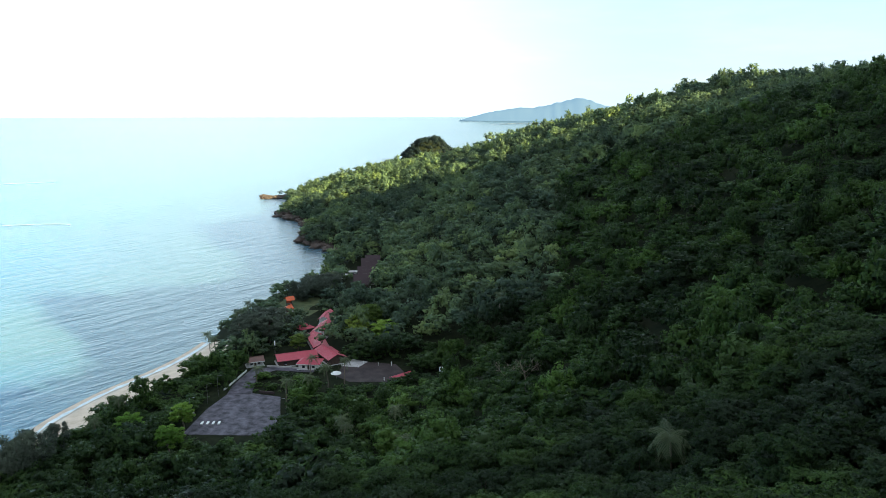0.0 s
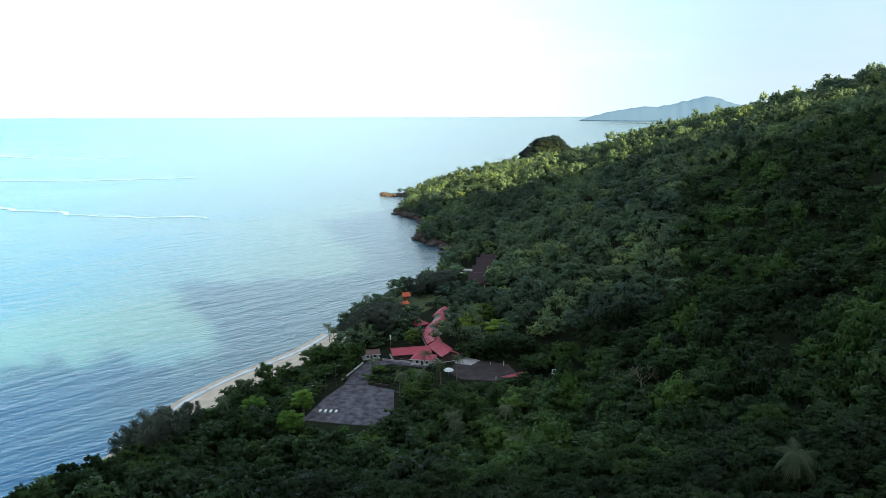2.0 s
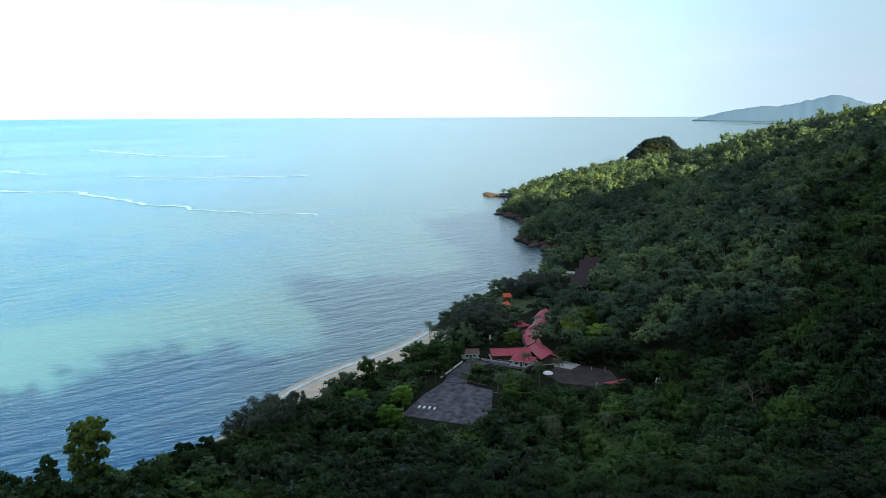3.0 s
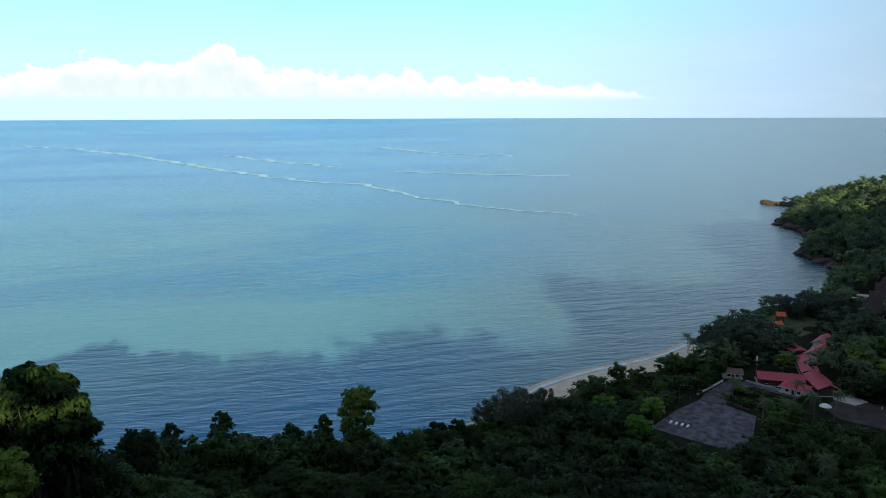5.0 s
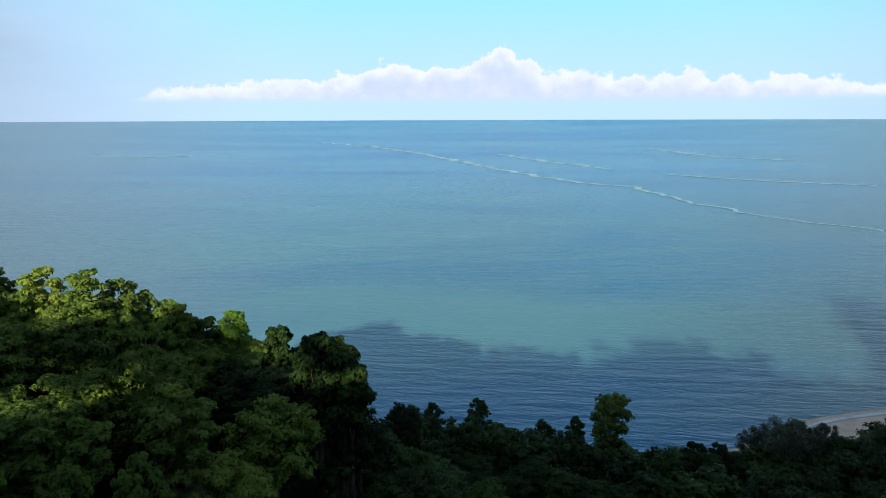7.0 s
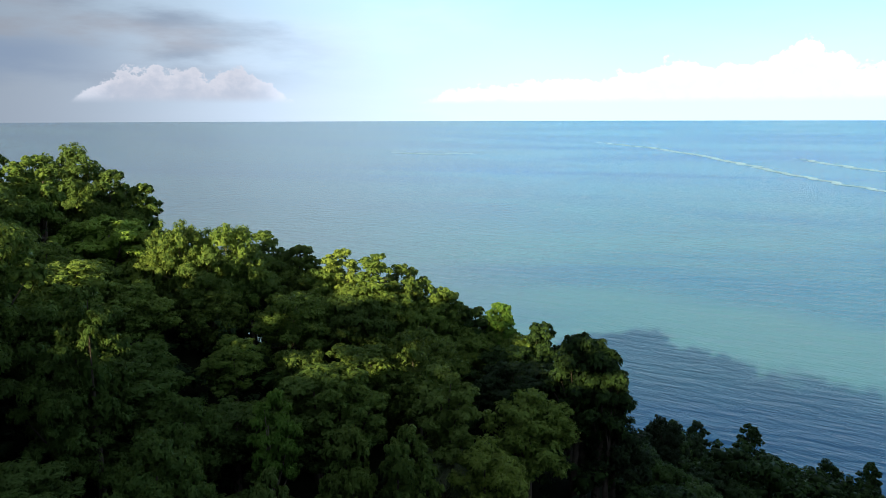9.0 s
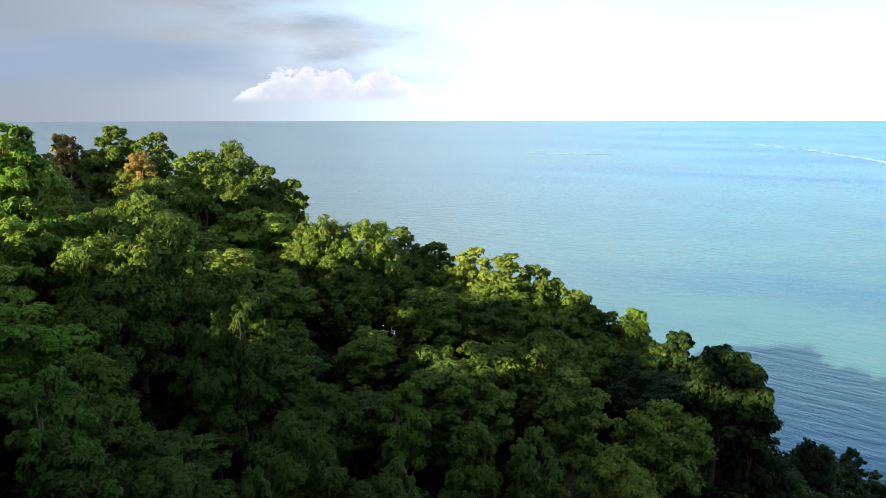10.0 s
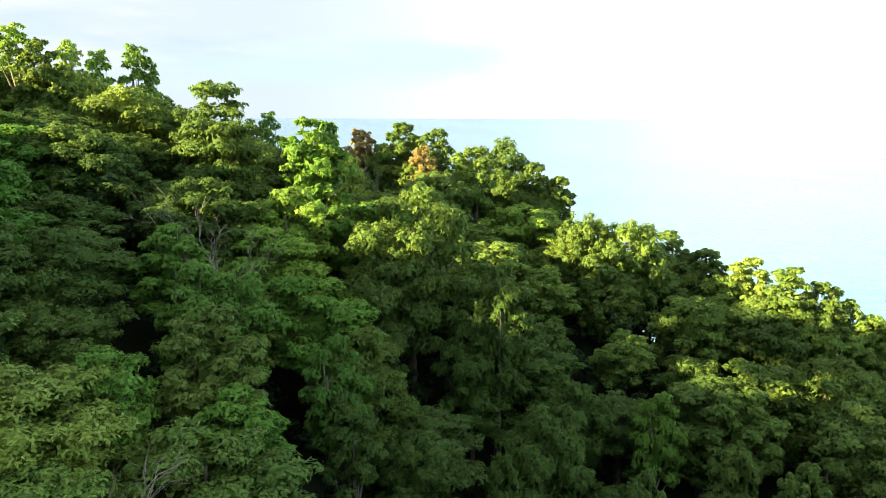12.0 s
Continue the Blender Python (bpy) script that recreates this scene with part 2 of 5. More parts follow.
def sea_material():
    """Milky green coastal water with wind ripples; streaks of blue further out."""
    k = Mat("sea_water")
    p = k.place()
    patch = k.noise(k.along(60.0, 0.0042, 0.0018), 1.0, 5, 0.5, 0.8)
    band = k.noise(k.along(55.0, 0.0030, 0.0007), 1.0, 4, 0.5, 0.6)
    c = k.mix(k.step(patch, 0.35, 0.65), (0.032, 0.150, 0.315), (0.090, 0.230, 0.305))
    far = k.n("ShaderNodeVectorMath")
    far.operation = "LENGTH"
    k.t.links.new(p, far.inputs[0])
    # blue of the mirrored sky put into the colour, growing with range
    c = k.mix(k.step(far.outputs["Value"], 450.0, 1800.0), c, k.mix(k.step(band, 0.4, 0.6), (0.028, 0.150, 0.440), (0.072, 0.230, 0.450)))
    xyz = k.n("ShaderNodeSeparateXYZ")
    k.t.links.new(p, xyz.inputs[0])
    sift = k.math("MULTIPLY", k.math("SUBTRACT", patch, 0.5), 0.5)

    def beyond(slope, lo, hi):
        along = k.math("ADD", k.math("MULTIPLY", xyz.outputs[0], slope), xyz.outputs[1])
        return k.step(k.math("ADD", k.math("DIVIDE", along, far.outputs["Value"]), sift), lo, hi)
    c = k.mix(k.math("MULTIPLY", beyond(0.22, 0.32, -0.22), 0.75), c, (0.135, 0.205, 0.290))        # paler south-west water: mirrored cloud put into the colour by bearing
    # north water darkened in its colour, to tone down its sunlit part
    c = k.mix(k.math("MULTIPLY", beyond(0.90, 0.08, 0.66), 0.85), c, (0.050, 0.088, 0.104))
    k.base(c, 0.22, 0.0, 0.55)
    k.p.inputs["IOR"].default_value = 1.33
    swell = k.noise(k.along(52.0, 0.11, 0.022), 1.0, 4, 0.55, 0.25)
    chop = k.noise(k.along(38.0, 0.42, 0.12), 1.0, 4, 0.6, 0.3)
    k.bump(k.math("ADD", swell, k.math("MULTIPLY", chop, 0.4)), 1.0, 1.7)
    return k.m


WATER = sea_material()

# ---------------------------------------------------------------- land form
# Places are given as (bearing to the left of north, range in metres, height) from the point under the eye.
SHORE = [(38, 240), (27, 298), (22.6, 325), (16.9, 359), (13.6, 420), (9.9, 480), (50, 228), (60, 228), (72, 235), (88, 245), (105, 265), (122, 300), (140, 370), (156, 520)]
COVE = [(6.0, 550, 0.6), (4.2, 600, 0.6), (5.8, 645, 0.8), (7.5, 672, 1.2), (6.9, 784, 0.8), (9.2, 867, 1.5), (8.1, 1045, 1.0), (4, 1180, 0.5), (8.5, 570, -5), (10.5, 660, -8),
        (9.8, 770, -7), (11.8, 870, -9), (11.0, 1050, -9), (6, 1250, -9), (3.2, 600, 7), (4.4, 720, 12), (5.5, 850, 16), (5.0, 960, 20), (6.0, 610, -3), (9.5, 960, -4)]
RIDGE = [(-34.7, 720, 150), (-31, 780, 142), (-34.7, 540, 140), (-29.6, 640, 136), (-25.5, 770, 148), (-20.7, 830, 126), (-16.6, 880, 112), (-12.8, 900, 100), (-8.4, 930, 80),
         (-5.7, 960, 60), (0.6, 1000, 42), (3.8, 1010, 30), (6.5, 1010, 17)]
SPUR = [(63.5, 100, 66), (68, 88, 77), (73, 88, 81), (77.5, 92, 82), (82, 98, 85), (87.4, 100, 86), (93.8, 88, 92), (100.4, 105, 93),
        (106.7, 112, 98), (114, 118, 101), (120, 110, 102), (127, 98, 106), (134, 106, 111), (141, 112, 116)]
SLOPE = [(0, 0, 76), (95, 55, 76), (90, 45, 72), (110, 52, 84), (135, 34, 93), (172, 62, 116), (60, 45, 70), (50, 100, 48), (43, 140, 44),
         (57, 150, 43), (50, 150, 41), (30, 150, 30), (0, 60, 66), (0, 120, 45), (0, 150, 33), (0, 200, 13), (15, 200, 12), (-22, 95, 61), (-15, 200, 37), (-15, 350, 42),
         (-15, 560, 74), (-8, 300, 14), (-6, 500, 34), (-30, 100, 72), (-30, 250, 78), (-30, 400, 106), (0, 420, 12), (-2, 700, 32), (2, 850, 34)]
FLAT = [(26, 250, 4), (17, 250, 5.5), (12, 270, 6), (10, 320, 6), (5, 300, 6), (-2, 300, 8), (8, 360, 6), (10, 420, 5), (6, 450, 5), (3, 500, 6)]
BEYOND = [(66, 165, 28), (80, 165, 42), (92, 175, 46), (110, 200, 60), (130, 220, 82), (150, 250, 102), (143, 150, 111), (-10, 1200, 30), (-20, 1150, 50), (-35, 1000, 80), (-60, 1100, 30)]
# unseen ground behind the eye, its heights set by the shade it must cast
HIGH = [(60, -380, 120), (280, 170, 140), (230, -80, 138), (100, -170, 140), (62, -96, 151), (1, -76, 129.5), (19, -98, 136.5), (22, -62, 126), (-11, -84, 120), (45, -51, 136),
        (52, -31, 126), (90, 25, 120), (425, 387, 165), (392, 445, 146), (430, 480, 150), (400, -600, 90), (0, -620, 20), (-250, -560, -4)]
# the high ridge behind the eye that keeps the slopes in shade: distance along it, height of its crest
CREST_LINE = [(-250, 140), (-160, 155), (-95, 185), (-25, 190), (30, 219), (69, 224), (110, 217), (155, 207), (172, 241), (192, 266), (225, 256), (290, 238), (334, 224), (365, 268), (425, 320),
              (480, 325), (530, 335), (553, 330), (574, 285), (600, 268), (640, 272), (662, 325), (692, 345), (722, 300), (748, 240), (800, 238), (860, 235), (950, 210)]
HIGH += [(223 + 0.669 * c, -201 + 0.743 * c, z) for c, z in CREST_LINE]
HIGH += [(357 + 0.669 * c, -321 + 0.743 * c, z) for c, z in ((0, 110), (250, 160), (500, 210), (750, 220))]


def polar(b, r):
    return -r * math.sin(radians(b)), r * math.cos(radians(b))


_known = [(*polar(b, r), 0.6) for b, r in SHORE] + [(*polar(b, r + 70), -9.0) for b, r in SHORE]
for _list in (COVE, RIDGE, SPUR, SLOPE, FLAT, BEYOND):
    _known += [(*polar(b, r), z) for b, r, z in _list]
_known = np.array(_known + HIGH)
_SOFT = 12.0


def _kernel(x, y):
    return np.sqrt((x[:, None] - _known[None, :, 0]) ** 2 + (y[:, None] - _known[None, :, 1]) ** 2 + _SOFT ** 2)


_weights = np.linalg.solve(_kernel(_known[:, 0], _known[:, 1]), _known[:, 2])


PADS = [(-45, 326, 37, 82, 6.0), (-8, 304, 26, 18, 6.0), (-25, 500, 14, 50, 6.0)]      # levelled ground: centre, half sizes, height


def land(x, y):
    """Height of the ground at arrays x, y."""
    x, y = np.atleast_1d(np.asarray(x, float)), np.atleast_1d(np.asarray(y, float))
    z = np.concatenate([_kernel(a, b) @ _weights for a, b in zip(np.array_split(x, 1 + len(x) // 20000), np.array_split(y, 1 + len(x) // 20000))])
    edge = np.maximum(np.maximum(np.abs(x - 150) - 650, 0), np.maximum(np.abs(y - 300) - 950, 0))
    for cx, cy, rx, ry, level in PADS:
        w = np.clip((1.25 - np.maximum(np.abs(x - cx) / rx, np.abs(y - cy) / ry)) / 0.25, 0, 1)
        w = w * w * (3 - 2 * w)
        z = z * (1 - w) + level * w
    return np.maximum(z - edge * 0.4, -14.0)


def ground(x, y):
    return float(land([x], [y])[0])


def arrays_mesh(name, verts, faces, mats, tint=None, index=None, smooth=False, normals=None):
    """A mesh from numpy arrays of corners and equal-sided faces."""
    me = bpy.data.meshes.new(name)
    n, k = faces.shape
    me.vertices.add(len(verts))
    me.vertices.foreach_set("co", np.ascontiguousarray(verts, np.float32).ravel())
    me.loops.add(n * k)
    me.loops.foreach_set("vertex_index", np.ascontiguousarray(faces, np.int32).ravel())
    me.polygons.add(n)
    me.polygons.foreach_set("loop_start", np.arange(0, n * k, k, dtype=np.int32))
    if index is not None:
        me.polygons.foreach_set("material_index", np.asarray(index, np.int32))
    me.polygons.foreach_set("use_smooth", np.full(n, smooth))
    for m in mats:
        me.materials.append(m)
    if tint is not None:
        me.attributes.new("tint", "FLOAT", "POINT").data.foreach_set("value", np.asarray(tint, np.float32))
    me.update(calc_edges=True)
    if normals is not None:
        me.attributes.new("custom_normal", "FLOAT_VECTOR", "POINT").data.foreach_set("vector", np.ascontiguousarray(normals, np.float32).ravel())
    return me


def sheet(name, xs, ys, zfun, mats):
    gx, gy = np.meshgrid(xs, ys)
    v = np.stack([gx.ravel(), gy.ravel(), zfun(gx.ravel(), gy.ravel())], 1)
    i = np.arange(len(xs) * len(ys)).reshape(len(ys), len(xs))
    f = np.stack([i[:-1, :-1], i[:-1, 1:], i[1:, 1:], i[1:, :-1]], -1).reshape(-1, 4)
    return new(name, arrays_mesh(name, v, f, mats, smooth=True))


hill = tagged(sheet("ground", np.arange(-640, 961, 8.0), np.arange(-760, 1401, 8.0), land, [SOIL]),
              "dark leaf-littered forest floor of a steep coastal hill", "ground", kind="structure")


def sea_level(r):
    """The open water; it lifts a little towards the rim, so that the rim lies at the true horizon."""
    return 98.0 * np.clip((r - 1200.0) / 3700.0, 0, 1) ** 2


def build_sea():
    rings = np.concatenate([np.linspace(0, 1200, 13), np.linspace(1300, 4900, 46)])
    seg = 144
    a = np.linspace(0, 2 * math.pi, seg, endpoint=False)
    v = np.stack([np.outer(rings, np.cos(a)), np.outer(rings, np.sin(a)), np.repeat(sea_level(rings)[:, None], seg, 1)], -1).reshape(-1, 3)
    i = np.arange(len(rings) * seg).reshape(len(rings), seg)
    j = np.roll(i, -1, axis=1)
    f = np.stack([i[:-1], j[:-1], j[1:], i[1:]], -1).reshape(-1, 4)
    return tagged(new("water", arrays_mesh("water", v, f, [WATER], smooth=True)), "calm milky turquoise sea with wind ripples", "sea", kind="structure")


build_sea()

# ---------------------------------------------------------------- trees


def unit(v):
    return v / np.maximum(np.linalg.norm(v, axis=-1, keepdims=True), 1e-9)


def leaves(r, lobes, count, size, lean=0.5, droop=0.25, slim=0.55, up=0.35, skin=(0.72, 1.06), fan=1, ruffle=0.65, whole=0.25):
    """Rhombic leaf sprays over the skins of a crown's lobes. lobes: rows of centre and half-axes."""
    lobes = np.asarray(lobes, float)
    area = (lobes[:, 3] * lobes[:, 4]) ** 0.8 * (lobes[:, 5] / lobes[:, 3]) ** 0.3
    pick = r.choice(len(lobes), count * 2, p=area / area.sum())
    d = unit(r.normal(size=(count * 2, 3)) + np.array([0, 0, up]))
    c = lobes[pick, :3] + d * lobes[pick, 3:6] * r.uniform(*skin, (count * 2, 1))
    inside = np.zeros(len(c), bool)
    for lobe in lobes:
        inside |= (((c - lobe[:3]) / (lobe[3:6] * 0.66)) ** 2).sum(1) < 1
    keep = np.where(~inside)[0][:count]
    c, d = c[keep], d[keep]
    n = unit(d + r.normal(size=d.shape) * lean + np.array([0, 0, 0.15]))
    side = unit(np.cross(n, r.normal(size=n.shape)))
    tip = np.cross(side, n)
    s = size * r.uniform(0.6, 1.35, (len(c), 1))
    sag = np.array([0, 0, -1.0]) * s * droop
    mid = lobes[:, :3].mean(0)
    soft = unit(d * 0.55 + unit(c - mid) * whole + n * ruffle)          # the leaf mass turns light as a rounded whole
    if fan == 1:
        v = np.stack([c - tip * s, c + side * s * slim, c + tip * s + sag, c - side * s * slim], 1)
    else:                                                            # a spray of narrow leaflets from one twig
        blades = []
        for a in np.linspace(-1.15, 1.15, fan):
            t, w = tip * math.cos(a) + side * math.sin(a), side * math.cos(a) - tip * math.sin(a)
            k = s * (1.25 - 0.3 * abs(a)) * r.uniform(0.8, 1.2, (len(c), 1))
            o = c - tip * s * 0.6
            blades.append(np.stack([o, o + t * k * 0.75 + w * k * slim * 0.62 + sag * 0.25, o + t * k * 1.6 + sag, o + t * k * 0.75 - w * k * slim * 0.62 + sag * 0.25], 1))
        v = np.stack(blades, 1).reshape(-1, 4, 3)
        d, soft = np.repeat(d, fan, 0), np.repeat(soft, fan, 0)
    f = np.arange(len(v) * 4).reshape(-1, 4)
    flip = (np.cross(v[:, 1] - v[:, 0], v[:, 2] - v[:, 0]) * d).sum(1) < 0
    f[flip] = f[flip][:, ::-1]
    return v.reshape(-1, 3), f, np.repeat(soft, 4, 0)


def round_cube(cuts):
    """A welded sphere of quads."""
    g = np.linspace(-1, 1, cuts + 1)
    a, b = [m.ravel() for m in np.meshgrid(g, g)]
    one = np.ones_like(a)
    sides = [np.stack(t, 1) for t in ((a, b, one), (b, a, -one), (one, a, b), (-one, b, a), (b, one, a), (a, -one, b))]
    i = np.arange((cuts + 1) ** 2).reshape(cuts + 1, cuts + 1)
    f = np.stack([i[:-1, :-1], i[:-1, 1:], i[1:, 1:], i[1:, :-1]], -1).reshape(-1, 4)
    v, back = np.unique(np.round(np.concatenate(sides), 5), axis=0, return_inverse=True)
    return unit(v), back.ravel()[np.concatenate([f + k * len(a) for k in range(6)])]


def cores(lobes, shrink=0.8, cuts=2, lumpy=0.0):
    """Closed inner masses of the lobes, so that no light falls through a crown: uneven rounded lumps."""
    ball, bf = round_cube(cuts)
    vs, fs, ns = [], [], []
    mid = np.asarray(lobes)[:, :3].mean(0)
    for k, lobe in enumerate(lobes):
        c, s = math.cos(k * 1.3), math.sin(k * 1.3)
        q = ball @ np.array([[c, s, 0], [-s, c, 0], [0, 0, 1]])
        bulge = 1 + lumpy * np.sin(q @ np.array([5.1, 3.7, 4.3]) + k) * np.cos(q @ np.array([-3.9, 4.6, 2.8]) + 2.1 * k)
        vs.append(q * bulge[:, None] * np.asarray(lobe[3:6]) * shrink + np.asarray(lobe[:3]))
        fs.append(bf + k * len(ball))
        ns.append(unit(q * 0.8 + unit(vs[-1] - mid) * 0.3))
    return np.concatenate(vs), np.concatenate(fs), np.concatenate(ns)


def clumps(r, lobes, per=9, ratio=0.42, low=-0.2, flat=0.8):
    """Small leafy masses over the upper skins of the lobes. Returns their rows and the ways in which they bulge."""
    lobes = np.asarray(lobes, float)
    rows, ways = [], []
    for k, lobe in enumerate(lobes):
        n = max(3, int(per * r.uniform(0.8, 1.2)))
        for i in range(n):
            h = 1 - (1 - low) * (i + 0.5) / n
            a = i * 2.39996 + k + r.uniform(-0.4, 0.4)
            q = math.sqrt(max(0.0, 1 - h * h))
            d = np.array([q * math.cos(a), q * math.sin(a), h])
            c = lobe[:3] + d * lobe[3:6] * r.uniform(0.66, 0.92)
            inside = ((((c - lobes[:, :3]) / (lobes[:, 3:6] * 0.72)) ** 2).sum(1) < 1)
            inside[k] = False
            if inside.any():
                continue
            m = ratio * lobe[3] * r.uniform(0.65, 1.3)
            rows.append((*c, m, m * r.uniform(0.85, 1.15), m * flat * r.uniform(0.8, 1.15)))
            ways.append(d)
    return np.array(rows), np.array(ways)


def foliage(r, masses, ways, count, size, lean=0.35, droop=0.35, slim=0.5, skin=(0.56, 1.16)):
    """Single leaves and small sprays over the upper skins of the leafy masses."""
    area = masses[:, 3] * masses[:, 4]
    pick = r.choice(len(masses), count, p=area / area.sum())
    d = unit(r.normal(size=(count, 3)) + ways[pick] * 0.7 + np.array([0, 0, 0.45]))
    c = masses[pick, :3] + d * masses[pick, 3:6] * r.uniform(*skin, (count, 1))
    n = unit(d * 0.75 + r.normal(size=d.shape) * lean + np.array([0, 0, 0.35]))
    side = unit(np.cross(n, r.normal(size=n.shape)))
    tip = np.cross(side, n)
    tip *= np.where((tip * d).sum(1) < 0, -1.0, 1.0)[:, None]                # leaves point outwards
    s = size * r.uniform(0.6, 1.4, (count, 1))
    sag = np.array([0, 0, -1.0]) * s * droop
    v = np.stack([c - tip * s * 0.8, c + side * s * slim + sag * 0.2, c + tip * s + sag, c - side * s * slim + sag * 0.2], 1)
    soft = unit(d * 0.5 + ways[pick] * 0.3 + n * 1.1)
    f = np.arange(count * 4).reshape(-1, 4)
    flip = (np.cross(v[:, 1] - v[:, 0], v[:, 2] - v[:, 0]) * d).sum(1) < 0
    f[flip] = f[flip][:, ::-1]
    return v.reshape(-1, 3), f, np.repeat(soft, 4, 0)


def inner_leaves(r, lobes, count, size):
    """The leaves on the flanks of the lobes, between and below the leafy masses."""
    rows = np.asarray(lobes, float)
    return foliage(r, rows, unit(rows[:, :3] - rows[:, :3].mean(0)) * 0.8 - np.array([0, 0, 0.45]), count, size, 0.7, 0.5, 0.5, (0.58, 0.86))


def dome_lobes(r, radius, top, depth, count, size, flat=0.75, low=-0.35):
    """Puffs over a domed envelope, with a few inside it to close the crown."""
    out = []
    for i in range(count):
        h = low + (1 - low) * (1 - (i + 0.5) / count)
        a = i * 2.39996 + r.uniform(-0.35, 0.35)
        q = math.sqrt(max(0.0, 1 - h * h)) if h > 0 else 1.0 + 0.25 * h
        q *= r.uniform(0.62, 1.05)
        k = size * r.uniform(0.7, 1.35)
        z = top - depth * 0.5 - k * flat * 0.6 + h * depth * 0.5 * r.uniform(0.85, 1.12)
        out.append((q * (radius - k * 0.7) * math.cos(a), q * (radius - k * 0.7) * math.sin(a), z, k, k * r.uniform(0.85, 1.15), k * flat * r.uniform(0.8, 1.2)))
    m = radius * 0.55
    out.append((0, 0, top - depth * 0.52, m, m, depth * 0.36))
    return out


def tier_lobes(r, radius, top, depth, tiers=6):
    """Flat plates of foliage, one above the other, with gaps of dark between."""
    out = []
    for i in range(tiers):
        f = i / (tiers - 1)
        z = top - 0.4 - depth * f
        span = radius * (0.28 + 0.72 * min(1.0, f * 1.7)) * r.uniform(0.85, 1.05)
        n = 3 + int(6 * min(1.0, f * 1.6))
        for j in range(n):
            a = 6.283 * j / n + r.uniform(-0.4, 0.4) + i
            q = span * r.uniform(0.45, 0.85)
            k = radius * r.uniform(0.20, 0.32)
            out.append((q * math.cos(a), q * math.sin(a), z + r.uniform(-0.5, 0.5), k, k * r.uniform(0.8, 1.2), k * 0.48))
    out.append((0, 0, top - depth * 0.55, radius * 0.42, radius * 0.42, depth * 0.34))
    return out


def column_lobes(r, radius, top, depth, count=26):
    """A tall crown hung with creepers: puffs down a shaft."""
    out = [(0, 0, top - 1.2, radius * 0.5, radius * 0.5, 1.1)]
    for i in range(count):
        f = (i + 0.5) / count
        a = i * 2.39996
        q = radius * (0.35 + 0.4 * math.sin(3.0 * f + 0.5)) * r.uniform(0.75, 1.1)
        k = radius * r.uniform(0.24, 0.38)
        out.append((q * math.cos(a), q * math.sin(a), top - 1.0 - depth * f, k, k * r.uniform(0.8, 1.2), k * r.uniform(0.9, 1.5)))
    out.append((0, 0, top - depth * 0.5, radius * 0.5, radius * 0.5, depth * 0.45))
    return out


def sparse_lobes(r, radius, top, depth, count=19):
    out = []
    for i in range(count):
        a, f = i * 2.39996, i / count
        q = radius * r.uniform(0.25, 0.85) * (0.4 + 0.6 * f)
        k = radius * r.uniform(0.17, 0.28)
        out.append((q * math.cos(a), q * math.sin(a), top - k - depth * f * r.uniform(0.7, 1.0), k, k, k * 0.6))
    return out


def tube(points, radii, sides=6):
    """A tapered limb along points."""
    p = [Vector(q) for q in points]
    v, f = [], []
    for i, (c, rad) in enumerate(zip(p, radii)):
        t = (p[min(i + 1, len(p) - 1)] - p[max(i - 1, 0)]).normalized()
        u = t.orthogonal().normalized()
        w = t.cross(u)
        for s in range(sides):
            a = 2 * math.pi * s / sides
            v.append(c + (u * math.cos(a) + w * math.sin(a)) * rad)
        if i:
            b = (i - 1) * sides
            f += [(b + s, b + (s + 1) % sides, b + sides + (s + 1) % sides, b + sides + s) for s in range(sides)]
    return np.array([tuple(q) for q in v]), np.array(f)


def join(chunks):
    vs, fs, ns, n = [], [], [], 0
    for v, f, *rest in chunks:
        vs.append(v)
        fs.append(f + n)
        ns += rest
        n += len(v)
    return (np.concatenate(vs), np.concatenate(fs), np.concatenate(ns)) if ns else (np.concatenate(vs), np.concatenate(fs))


def stem(r, height, girth):
    """The trunk; it reaches below the ground, so that it stands well on a slope. Returns its mesh and the fork."""
    fork = height * r.uniform(0.38, 0.5)
    b = r.uniform(-0.7, 0.7, 2)
    pts = [(0, 0, -3.0), (b[0] * 0.2, b[1] * 0.2, fork * 0.45), (b[0], b[1], fork), (b[0] * 1.4, b[1] * 1.4, height * 0.82)]
    return tube(pts, [girth * 1.4, girth, girth * 0.8, girth * 0.2], 8), Vector((b[0], b[1], fork * 0.95))


def limbs(r, fork, lobes, girth, count=8):
    picks = r.choice(len(lobes) - 1, min(count, len(lobes) - 1), replace=False)
    out = []
    for i in picks:
        x, y, z = lobes[i][:3]
        lift = max(0.0, fork.z - z + 1.0)
        s = Vector((fork.x, fork.y, fork.z - lift * 0.5))
        m = s.lerp(Vector((x, y, z)), 0.5) + Vector((0, 0, abs(x) * 0.06 - 0.3))
        out.append(tube([s, m, (x, y, z)], [girth * 0.5, girth * 0.3, girth * 0.08], 5))
    return out


def part(name, mesh, parent, label=""):
    ob = new(name, mesh)
    ob.parent = parent
    if label:
        ob["label"] = label
    return ob


